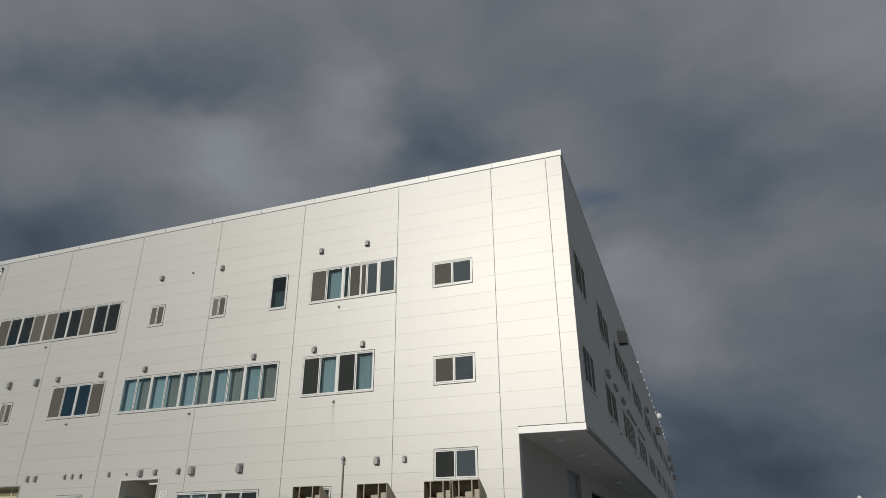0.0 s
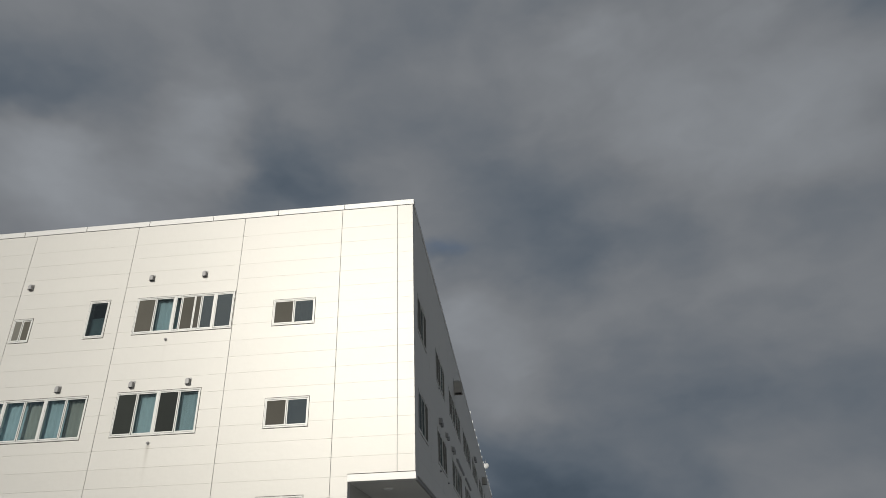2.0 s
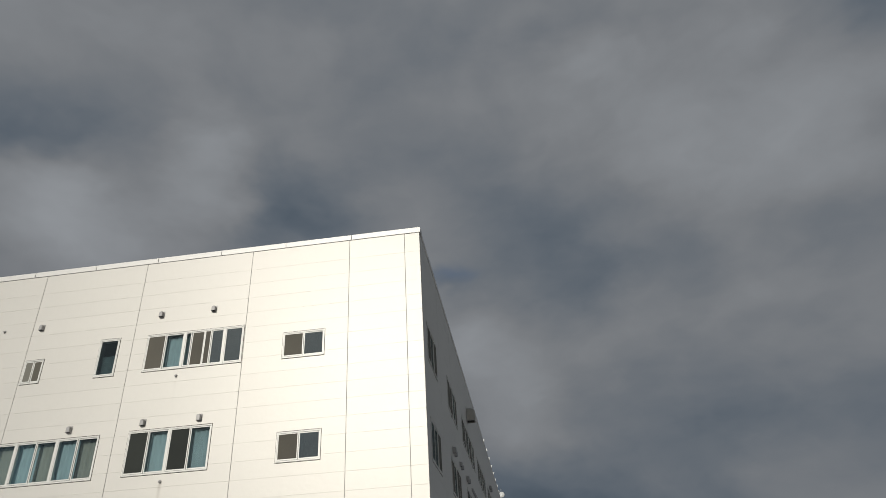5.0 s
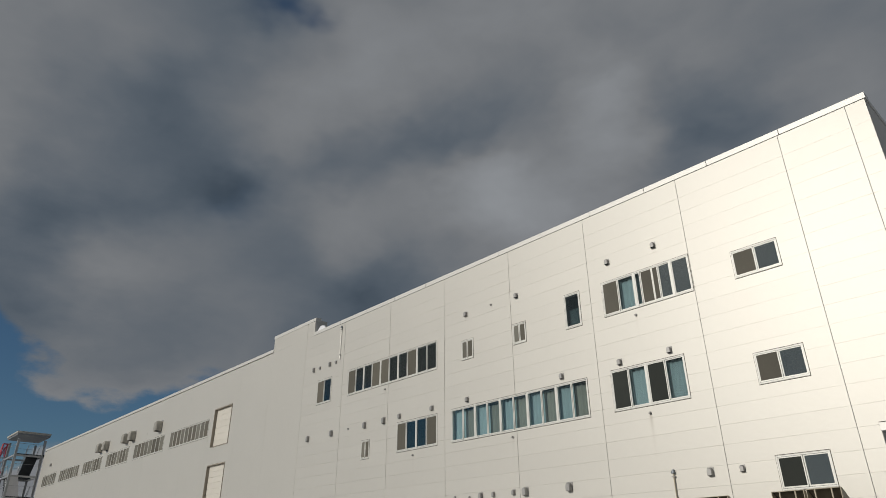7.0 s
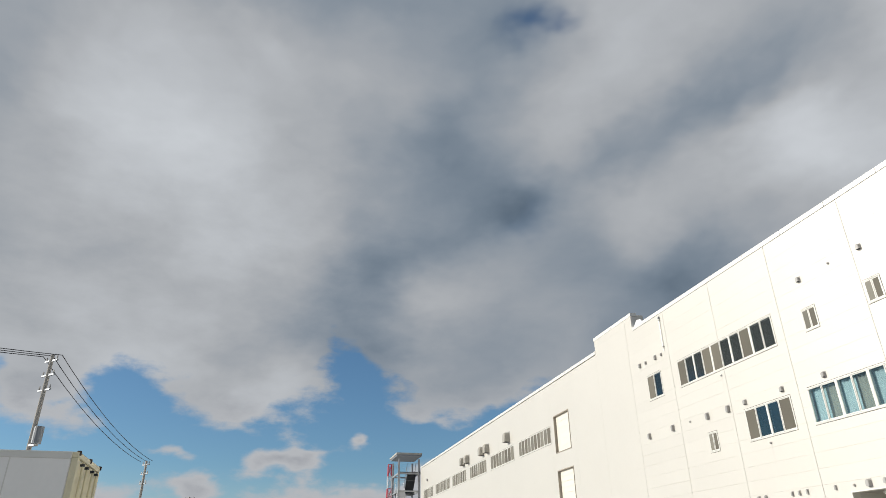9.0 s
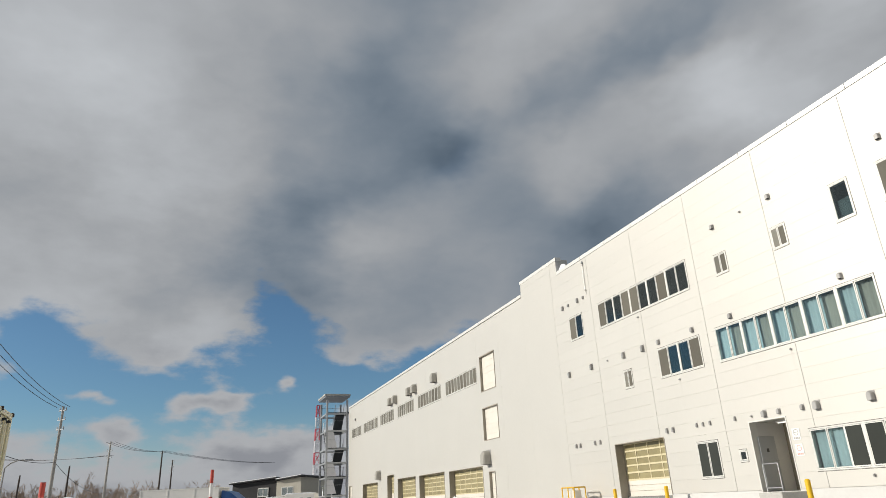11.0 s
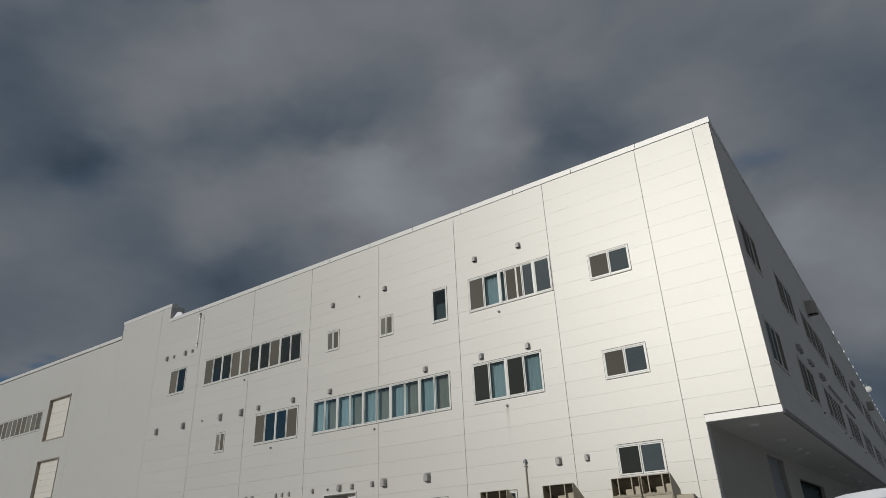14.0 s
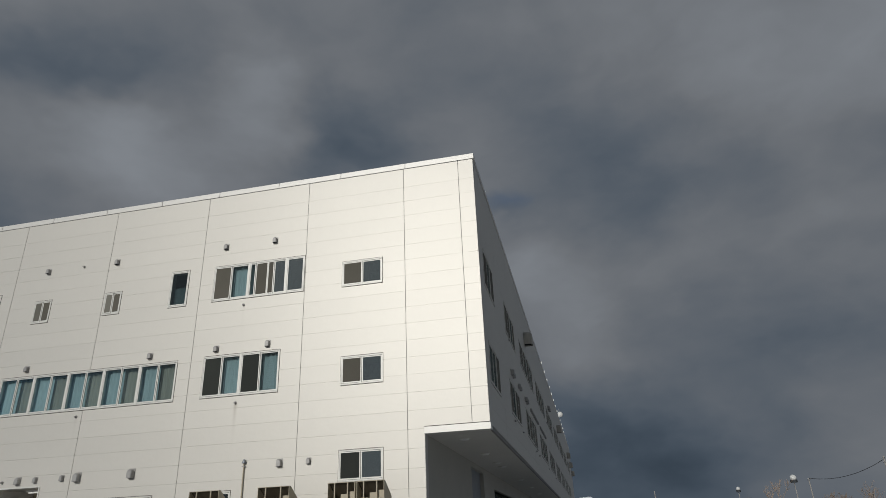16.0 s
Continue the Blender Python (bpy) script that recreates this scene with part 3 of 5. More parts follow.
            x += 0.062
    return w


FRONT = pose(0, FACE, 0)
for _w in FRONT_WINDOWS:
    _n = _w[4].count("|") + 1
    window(*_w, FRONT, ("wide white aluminium window of %d sliding bays in the factory front" % _n) if _n > 1 else "small white aluminium sliding window in the factory front")
for _w in SIDE_WINDOWS:
    window(*_w, ALONG, "white aluminium sliding window in the shaded side wall")


# ---------------------------------------------------------------- doors, garages, hatches
def garage(n, x0, x1, z0, z1, rows, cols, glazed):
    """A sectional door set back in its opening: blank panels below, rows of small panes above."""
    g = thing("door_%d" % n, "cream sectional garage door with rows of small yellowed panes", "garage door", FRONT, kind="structure")
    d = 0.42
    bm = bmesh.new()
    for a, b in ((x0 - 0.1, x0), (x1, x1 + 0.1)):
        box(bm, a, b, 0.285, 0.75, z0, z1)
    box(bm, x0 - 0.1, x1 + 0.1, 0.285, 0.75, z1, z1 + 0.1)
    part("door_lining", bm, REVEAL, g)
    bm = bmesh.new()
    for a, b, c, e in ((x0 - 0.03, x0, z0, z1 + 0.03), (x1, x1 + 0.03, z0, z1 + 0.03), (x0, x1, z1, z1 + 0.03)):
        box(bm, a, b, -0.02, 0.28, c, e)
    part("door_frame", bm, REVEAL, g)
    zg = z1 - glazed
    n_low = max(2, round((zg - z0) / 0.24))
    for k in range(n_low):
        a = z0 + (zg - z0) * k / n_low
        bm = bmesh.new()
        box(bm, x0, x1, d, d + 0.05, a + 0.006, z0 + (zg - z0) * (k + 1) / n_low - 0.006)
        part("panel", bm, SHUTTER, g)
    bm = bmesh.new()
    box(bm, x0, x1, d + 0.05, d + 0.07, z0, z1)
    part("backing", bm, SHUTTER_BAR, g)
    rh, cw = glazed / rows, (x1 - x0) / cols
    bm = bmesh.new()
    for r in range(rows + 1):
        z = zg + r * rh
        box(bm, x0, x1, d - 0.01, d + 0.05, z - 0.035, min(z + 0.035, z1))
    for c in range(cols + 1):
        for r in range(rows):
            xm = min(max(x0 + c * cw, x0 + 0.03), x1 - 0.03)
            box(bm, xm - 0.025, xm + 0.025, d - 0.004, d + 0.05, zg + r * rh + 0.035, zg + (r + 1) * rh - 0.035)
    part("bars", bm, SHUTTER_BAR, g)
    for r in range(rows):
        for c in range(cols):
            bm = bmesh.new()
            box(bm, x0 + c * cw + 0.02, x0 + (c + 1) * cw - 0.02, d + 0.02, d + 0.045, zg + r * rh + 0.03, zg + (r + 1) * rh - 0.03)
            part("pane", bm, SHUTTER_PANE, g)


garage(1, *GARAGES[0], 5, 4, 1.52)
for _i, _g in enumerate(GARAGES[1:]):
    garage(2 + _i, *_g, 5, 3 if _g[1] - _g[0] < 3 else 6, 1.6)


def entrance():
    x0, x1, z0, z1 = ENTRANCE
    e = thing("door_30", "deep open entrance recess with a grey steel door at its side", "entrance", FRONT, kind="structure")
    for name, dims, mat in (("recess_wall", (x0 - 0.12, x0, 0.285, 1.6, z0 - 0.1, z1 + 0.1), PLINTH), ("recess_wall", (x1, x1 + 0.12, 0.285, 1.6, z0 - 0.1, z1 + 0.1), PLINTH),
                            ("recess_back", (x0, x1, 1.5, 1.6, z0 - 0.1, z1 + 0.1), BEIGE_DARK), ("recess_ceiling", (x0, x1, 0.285, 1.5, z1, z1 + 0.1), CONCRETE),
                            ("recess_floor", (x0, x1, 0.0, 1.5, z0 - 0.12, z0), CONCRETE)):
        solid(name, *dims, mat=mat, parent=e)
    bm = bmesh.new()
    for a, b, c, d in ((x0 - 0.04, x0, z0, z1 + 0.04), (x1, x1 + 0.04, z0, z1 + 0.04), (x0, x1, z1, z1 + 0.04)):
        box(bm, a, b, -0.02, 0.28, c, d)
    part("door_frame", bm, FRAME, e)
    bm = bmesh.new()
    box(bm, x0 + 0.004, x0 + 0.05, 0.2, 0.92, z0 + 0.02, 3.2)
    soften(bm, 0.006)
    leaf = part("door_leaf", bm, DOOR_GREY, e, "grey steel door leaf")
    bm = bmesh.new()
    box(bm, x0 + 0.05, x0 + 0.055, 0.48, 0.58, 2.68, 2.8)
    part("door_sign", bm, INK, leaf, "small dark door plate")
    bm = bmesh.new()
    rod(bm, (x0 + 0.05, 0.84, 2.4), (x0 + 0.13, 0.84, 2.4), 0.02)
    rod(bm, (x0 + 0.12, 0.84, 2.4), (x0 + 0.12, 0.74, 2.4), 0.015)
    part("door_handle", bm, GALV, leaf)
    f = thing("ceiling_light", "lit fluorescent batten lamp under the recess ceiling", "lamp", FRONT)
    solid("housing", x0 + 0.5, x0 + 1.4, 0.66, 0.78, z1 - 0.05, z1, mat=LAMP, parent=f)
    solid("tube", x0 + 0.54, x0 + 1.36, 0.7, 0.74, z1 - 0.085, z1 - 0.052, mat=TUBE, parent=f)
    r = thing("handrail", "galvanised pipe handrail in the entrance recess", "handrail", FRONT)
    for p, q in (((x0 + 0.1, 0.1, z0), (x0 + 0.1, 0.1, z0 + 0.88)), ((x0 + 0.75, 0.1, z0), (x0 + 0.75, 0.1, z0 + 0.88)), ((x0 + 0.1, 0.1, z0 + 0.88), (x0 + 0.75, 0.1, z0 + 0.88)),
                 ((x0 + 0.1, 0.1, z0 + 0.12), (x0 + 0.75, 0.1, z0 + 0.12)), ((x0 + 1.2, 0.5, z0 + 0.88), (x1, 0.5, z0 + 0.88))):
        bm = bmesh.new()
        rod(bm, p, q, 0.02)
        part("rail", bm, GALV, r)
    tagged(solid("step_block", x0 + 0.9, x1 + 0.28, FACE - 1.1, FACE - 0.02, 0, z0 - 0.01, mat=CONCRETE, bevel=0.02), "grey concrete entrance landing", "landing", kind="structure")


entrance()


def hatch(n, x0, x1, z0, z1, label):
    h = thing("door_%d" % n, label, "loading hatch", FRONT, kind="structure")
    bm = bmesh.new()
    for a, b, c, d in ((x0 - 0.05, x0, z0 - 0.05, z1 + 0.05), (x1, x1 + 0.05, z0 - 0.05, z1 + 0.05), (x0, x1, z1, z1 + 0.05), (x0, x1, z0 - 0.05, z0)):
        box(bm, a, b, -0.03, 0.6, c, d)
    part("hatch_frame", bm, REVEAL, h)
    for k in range(6):
        bm = bmesh.new()
        s = (z1 - z0) / 6
        box(bm, x0, x1, 0.15, 0.21, z0 + k * s + 0.004, z0 + (k + 1) * s - 0.004)
        part("panel", bm, SHUTTER, h)


for _i, _h in enumerate(HATCHES):
    hatch(9 + _i, *_h, "blank cream loading hatch set back high in the wall")
for _i, _h in enumerate(FAR_DOORS):
    hatch(11 + _i, *_h, "narrow cream service door set back in the wall")

# dark steel slab standing in for a dark pillar, and a dark glazed door band, in the set-back ground floor
for _a, _b, _z in ((7.3, 10.2, 4.2), (13.2, 20.0, 3.75)):
    _d = tagged(solid("door_20" if _a < 10 else "door_21", _a, _b, 0.15, 0.3, 0, _z, mat=GLASS_DARK if _a > 10 else STEEL), "dark infill in the wall under the projecting storeys", "door", kind="structure")
    _d.matrix_basis = pose(INNER, FACE, 0, 0, 0, 90.6)

# ---------------------------------------------------------------- vents and spouts
vent_master = {}


def vent(x, z, size, m=FRONT, tall=False, group="vent hoods"):
    """A weather hood over a duct: a rounded sheet-metal cowl, open below."""
    key = (size, tall)
    if key not in vent_master:
        v = thing("vent_hood", "rounded grey metal vent hood on the wall", "vent", m, group)
        w, h, d = size * (0.6 if tall else 0.7), size * (1.15 if tall else 0.95), size * (0.55 if tall else 0.58)
        bm = bmesh.new()
        nseg = 10
        rows = []
        for s, y, top in ((1.0, 0.0, 1.0), (1.0, -0.55 * d, 1.0), (0.93, -0.85 * d, 0.93), (0.75, -d, 0.8)):
            ring = [bm.verts.new((-w / 2 * s, y, -h / 2))]
            for k in range(nseg + 1):
                a = math.pi - math.pi * k / nseg
                ring.append(bm.verts.new((w / 2 * s * math.cos(a), y, h / 2 * top - w / 2 + w / 2 * math.sin(a) * top)))
            ring.append(bm.verts.new((w / 2 * s, y, -h / 2)))
            rows.append(ring)
        for a, b in zip(rows, rows[1:]):
            for k in range(len(a) - 1):
                bm.faces.new((a[k], a[k + 1], b[k + 1], b[k]))
        bm.faces.new(rows[-1])
        part("cowl", bm, HOOD if size > 0.5 else VENT, v, smooth=False)
        bm = bmesh.new()
        box(bm, -w * 0.42, w * 0.42, -0.8 * d, -0.002, -h * 0.42, -h * 0.40)
        part("grille", bm, DARK, v)
        bm = bmesh.new()
        box(bm, -w * 0.6, w * 0.6, -0.012, 0.0, -h * 0.55, h * 0.56)
        soften(bm, 0.004)
        part("flange", bm, VENT, v)
        v.matrix_basis = m @ pose(x, 0, z)
        vent_master[key] = v
        return v
    return copy_thing(vent_master[key], m @ pose(x, 0, z))


for _x in (-15.34, -18.11, -11.18, -9.41):
    vent(_x, 10.97, 0.2)
for _x in (-13.5, -18.12, -11.17, -9.42, -22.3, -20.19):
    vent(_x, 7.45, 0.2)
for _x in (-29.62, -27.51, -24.81, -23.39):
    vent(_x, 7.42, 0.24, tall=True)
for _x in (-29.58, -28.07):
    vent(_x, 10.97, 0.2, tall=True)
for _x in (-29.01, -27.53):
    vent(_x, 10.97, 0.15)
for _x in (-15.4, -13.55):
    vent(_x, 3.87, 0.27)
for _x in (-8.785, -17.52):
    vent(_x, 3.88, 0.22)
for _x in (-7.9, -15.95, -16.9):
    vent(_x, 3.88, 0.17)
for _x in (-18.88, -20.88, -20.53, -20.15):
    vent(_x, 3.88, 0.13, tall=True)
for _x in (-29.75, -29.37, -28.03, -27.58, -22.65, -22.27):
    vent(_x, 3.87, 0.17, tall=True)
for _x in (-50.35, -55.7, -57.2, -61.9, -63.5):
    vent(_x, 11.0, 0.8)
for _x, _z in ((-40.7, 4.1), (-68.3, 4.35)):
    vent(_x, _z, 0.9)
vent(-79.4, 11.2, 0.3)
# side wall hoods
for _y, _z, _s in ((14.85, 11.05, 0.72), (44.2, 10.75, 0.72), (66.0, 10.75, 0.72), (72.0, 10.2, 0.72), (77.5, 9.6, 0.72), (6.7, 7.45, 0.24), (7.3, 7.45, 0.2), (9.2, 7.45, 0.2), (9.8, 7.45, 0.2), (12.0, 7.42, 0.24), (12.6, 7.42, 0.24), (31.5, 10.45, 0.3), (32.4, 10.45, 0.3)):
    vent(_y, _z, _s, m=ALONG)
for _k in range(16):
    vent(14.6 + 0.58 * _k + (1.2 if _k > 7 else 0), 7.38, 0.17, m=ALONG)

spout_master = []


def spout(x, z, m=FRONT):
    if not spout_master:
        s = thing("drain_spout", "small grey drain spout below a window", "spout", m @ pose(x, 0, z), group="drain spouts")
        bm = bmesh.new()
        rod(bm, (0, 0, 0), (0, -0.07, -0.012), 0.03, 10)
        part("pipe", bm, VENT, s)
        bm = bmesh.new()
        rod(bm, (0, -0.003, 0), (0, -0.014, 0), 0.048, 12)
        part("collar", bm, VENT, s)
        spout_master.append(s)
        return s
    return copy_thing(spout_master[0], m @ pose(x, 0, z))


for _x, _z in ((-16.68, 10.98), (-26.13, 7.44), (-23.4, 8.82), (-21.38, 5.72), (-15.87, 5.72), (-10.37, 8.83), (-10.35, 5.71), (-14.1, 1.75), (-18.11, 3.87)):
    spout(_x, _z)
for _x, _z in ((6.8, 8.75), (6.6, 5.62), (9.55, 5.62), (16.2, 8.75), (22.5, 8.75), (16.0, 5.6), (18.0, 5.6), (25.5, 5.6), (27.8, 8.8), (33.2, 5.6)):
    spout(_x, _z, ALONG)


def conduit(x, z0, z1, label, mat):
    c = thing("wall_conduit", label, "conduit", FRONT)
    bm = bmesh.new()
    rod(bm, (x, -0.05, z0), (x, -0.05, z1), 0.018, 8)
    part("pipe", bm, mat, c)
    bm = bmesh.new()
    rod(bm, (x, -0.05, z1), (x, -0.05, z1 + 0.11), 0.055, 10, 0.03)
    rod(bm, (x - 0.05, -0.06, z1 + 0.03), (x + 0.05, -0.06, z1 + 0.03), 0.03, 8)
    part("weather_cap", bm, STEEL, c)
    n = max(2, int((z1 - z0) / 0.9))
    for k in range(n):
        z = z0 + 0.2 + (z1 - z0 - 0.3) * k / (n - 1)
        bm = bmesh.new()
        box(bm, x - 0.05, x + 0.05, -0.082, 0.0, z, z + 0.025)
        part("bracket", bm, VENT, c)


conduit(-9.88, 1.42, 3.93, "beige service mast pipe fixed to the wall", BEIGE)
conduit(-27.2, 11.05, 12.7, "thin pale conduit running down from the parapet", FRAME)

# ---------------------------------------------------------------- outdoor units on their platform
def platform():
    p = thing("concrete_platform", "raised stained concrete platform along the wall", "platform", kind="structure")
    solid("slab", -10.92, -4.56, 15.95, 17.975, 1.26, 1.42, mat=CONCRETE, parent=p, bevel=0.015)
    solid("base_wall", -10.8, -4.6, 16.1, 17.975, 0, 1.26, mat=CONCRETE, parent=p)
    for x in (-8.2, -5.6):
        bm = bmesh.new()
        prism(bm, [(15.98, 1.26), (16.1, 1.26), (16.1, 1.05)], 0, x - 0.1, x + 0.1)
        part("bracket", bm, CONCRETE, p)


platform()


def outdoor_unit(x, w, flare, number_of_doors, group="outdoor units on the platform"):
    """A beige air conditioning cabinet with an open snow hood on top; front towards the yard."""
    u = thing("outdoor_unit", "beige air conditioning outdoor unit with an open-fronted snow hood", "outdoor unit", pose(x, 16.5, 1.42), group)
    h = 1.25
    bm = bmesh.new()
    box(bm, 0, w, 0, 0.85, 0.06, h)
    soften(bm, 0.012)
    part("cabinet", bm, BEIGE, u)
    for fx in (0.06, w - 0.14):
        for fy in (0.05, 0.7):
            solid("foot", fx, fx + 0.08, fy, fy + 0.1, 0, 0.06, mat=STEEL_DARK, parent=u)
    for k in range(number_of_doors + 1):
        px = 0.012 + (w - 0.06) * k / number_of_doors
        solid("rib", px, px + 0.035, -0.022, 0.0, 0.04, h - 0.005 if k in (0, number_of_doors) else h * 0.78, mat=BEIGE_DARK, parent=u)
    if number_of_doors == 2:
        solid("rib", w * 0.5 + 0.05, w * 0.5 + 0.085, -0.022, 0.0, 0.04, h * 0.78, mat=BEIGE_DARK, parent=u)
    # hood: floor, roof, two cheeks, back; the front is open with two posts
    hw = w - 0.02
    for name, dims in (("hood_sill", (0.012, hw - 0.012, 0.03, 0.6, h + 0.001, h + 0.004)),
                       ("hood_back", (0.012, hw - 0.012, 0.605, 0.62, h + 0.005, h + 0.09))):
        solid(name, *dims, mat=BEIGE, parent=u)
    bm = bmesh.new()
    prism(bm, [(0.0, h + 0.433), (0.0, h + 0.445), (0.08, h + 0.445), (0.63, h + 0.11), (0.62, h + 0.098), (0.075, h + 0.433)], 0, 0.012, hw - 0.012)
    part("hood_roof", bm, BEIGE, u)
    for cx in (0.0, hw - 0.012):
        bm = bmesh.new()
        prism(bm, [(0.0, h), (0.0, h + 0.445), (0.08, h + 0.445), (0.63, h + 0.11), (0.63, h)], 0, cx, cx + 0.012)
        part("hood_cheek", bm, BEIGE, u)
    # dark sheet under roof and back, painting the shade inside the hood
    bm = bmesh.new()
    prism(bm, [(0.04, h + 0.424), (0.04, h + 0.431), (0.075, h + 0.431), (0.6, h + 0.098), (0.6, h + 0.006), (0.594, h + 0.006), (0.594, h + 0.092), (0.07, h + 0.424)], 0, 0.014, hw - 0.014)
    part("hood_lining", bm, HOOD_SHADE, u)
    for k in (0.24, 0.72):
        solid("post", hw * k, hw * k + 0.025, -0.012, 0.02, h, h + 0.445, mat=BEIGE, parent=u)
    for k, bw, bh in ((0.42, 0.2, 0.17), (0.72, 0.17, 0.22), (0.1, 0.18, 0.06)):
        solid("fan_box", w * k, w * k + bw, 0.1, 0.3, h + 0.005, h + bh, mat=BEIGE, parent=u, bevel=0.008)
    solid("hood_lip", 0, w, -0.02, 0.03, h - 0.02, h + 0.03, mat=BEIGE_DARK, parent=u)
    # white sticker, small plates and bolts on the doors
    solid("sticker", w * 0.62, w * 0.62 + 0.2, -0.006, -0.001, h * 0.52, h * 0.52 + 0.11, mat=LABEL, parent=u)
    for k in range(4):
        solid("print_bar", w * 0.14 + k * 0.085, w * 0.14 + k * 0.085 + 0.035, -0.006, -0.001, h * 0.5, h * 0.5 + 0.035, mat=REVEAL, parent=u)
    solid("plate", w * 0.16, w * 0.16 + 0.12, -0.006, -0.001, h * 0.41, h * 0.41 + 0.05, mat=BEIGE_DARK, parent=u)
    solid("plate", w * 0.18, w * 0.18 + 0.06, -0.006, -0.001, h * 0.29, h * 0.29 + 0.02, mat=YELLOW, parent=u)
    for bx, bz in ((0.12, 0.9), (w - 0.1, 0.42), (w * 0.56, 0.42), (0.12, 0.3), (w * 0.7, 1.1)):
        bm = bmesh.new()
        rod(bm, (bx, -0.012, bz), (bx, 0.0, bz), 0.012, 6)
        part("bolt", bm, STEEL_DARK, u)
    if flare:
        bm = bmesh.new()
        prism(bm, [(-0.36, 0.08), (0.0, 0.05), (0.0, 1.0)], 1, 0.12, 0.75)
        part("side_guard", bm, BEIGE, u, "slanted snow guard")
    return u


def side_box(x, w, h, group="outdoor units on the platform"):
    u = thing("outdoor_unit", "narrow plain beige outdoor cabinet beside a larger unit", "outdoor unit", pose(x, 16.55, 1.42), group)
    bm = bmesh.new()
    prism(bm, [(0.0, 0.05), (0.0, h), (0.1, h), (0.66, h - 0.16), (0.66, 0.05)], 0, 0, w)
    soften(bm, 0.012)
    part("cabinet", bm, BEIGE, u)
    for fx in (0.03, w - 0.1):
        for fy in (0.05, 0.5):
            solid("foot", fx, fx + 0.07, fy, fy + 0.09, 0, 0.055, mat=STEEL_DARK, parent=u)
    solid("sticker", w * 0.5, w * 0.5 + 0.11, -0.006, -0.001, h * 0.56, h * 0.56 + 0.15, mat=LABEL, parent=u)
    for bx, bz in ((0.05, h - 0.25), (w - 0.06, 0.3)):
        bm = bmesh.new()
        rod(bm, (bx, -0.012, bz), (bx, 0.0, bz), 0.012, 6)
        part("bolt", bm, STEEL_DARK, u)
    return u


outdoor_unit(-10.6, 0.88, True, 1 + 1)
side_box(-9.66, 0.34, 1.22)
outdoor_unit(-8.63, 0.9, True, 2)
side_box(-7.68, 0.42, 1.2)
outdoor_unit(-6.7, 0.74, True, 1)
outdoor_unit(-5.93, 0.74, False, 1)
side_box(-5.15, 0.4, 1.2)


def snow_heap(name, x, y, z, rx, ry, h, label, seed):
    noise.seed_set(seed)
    bm = bmesh.new()
    n, rings = 28, 9
    tip = bm.verts.new((0, 0, h * (1 + 0.15 * noise.noise(Vector((x, y, 3))))))
    prev = None
    for r in range(1, rings + 1):
        q = r / rings
        ring = []
        for k in range(n):
            a = k * math.tau / n
            wob = 1 + 0.28 * noise.noise(Vector((math.cos(a) * 1.3 + x, math.sin(a) * 1.3 + y, 0)))
            px, py = rx * q * wob * math.cos(a), ry * q * wob * math.sin(a)
            hz = h * max(0.0, (1 - q ** 2.2)) * (1 + 0.45 * noise.noise(Vector((px * 0.9 / max(h, 0.3) + x, py * 0.9 / max(h, 0.3) + y, 7))))
            ring.append(bm.verts.new((px, py, hz if r < rings else -0.02)))
        for k in range(n):
            if prev is None:
                bm.faces.new((tip, ring[k], ring[(k + 1) % n]))
            else:
                bm.faces.new((prev[k], ring[k], ring[(k + 1) % n], prev[(k + 1) % n]))
        prev = ring
    ob = part(name, bm, SNOW, smooth=True)
    ob.matrix_basis = pose(x, y, z)
    return tagged(ob, label, "snow", kind="stuff")


snow_heap("snow_patch", -8.95, 16.25, 1.415, 0.5, 0.22, 0.07, "thin wet snow left on the platform edge", 3)
snow_heap("snow_patch", -5.6, 16.2, 1.415, 0.7, 0.2, 0.06, "thin wet snow left on the platform edge", 4)
snow_heap("snow_patch", -29.4, 18.17, 13.155, 0.45, 0.14, 0.3, "snow lying on the coping beside the raised parapet", 5)


def banner():
    b = thing("warning_banner", "red hanging fire warning banner with white characters", "banner", pose(-10.36, 16.07, 0.42))
    bm = bmesh.new()
    box(bm, 0, 0.46, -0.012, 0.0, 0, 0.9)
    part("cloth", bm, RED, b)
    for k, s in enumerate("火気"):
        cu = bpy.data.curves.new("character", "FONT")
        cu.body, cu.size, cu.extrude = s, 0.3, 0.001
        cu.materials.append(LABEL)
        ob = new("character", cu)
        ob.parent = b
        ob.matrix_basis = pose(0.09, -0.016, 0.56 - 0.34 * k, 90, 0, 0)
    for x in (0.03, 0.43):
        bm = bmesh.new()
        rod(bm, (x, -0.006, 0.88), (x, 0.01, 0.99), 0.008, 6)
        part("cord", bm, LABEL, b)


banner()


def standpipe():
    s = thing("standpipe", "dark water standpipe with a tap beside the platform", "standpipe", pose(-11.15, 16.6, 0))
    bm = bmesh.new()
    rod(bm, (0, 0, 0), (0, 0, 1.45), 0.03)
    part("pipe", bm, STEEL, s)
    bm = bmesh.new()
    rod(bm, (-0.16, 0, 1.52), (0.06, 0, 1.42), 0.032)
    rod(bm, (-0.1, 0, 1.42), (-0.1, 0, 1.56), 0.02)
    part("tap", bm, STEEL_DARK, s)


standpipe()


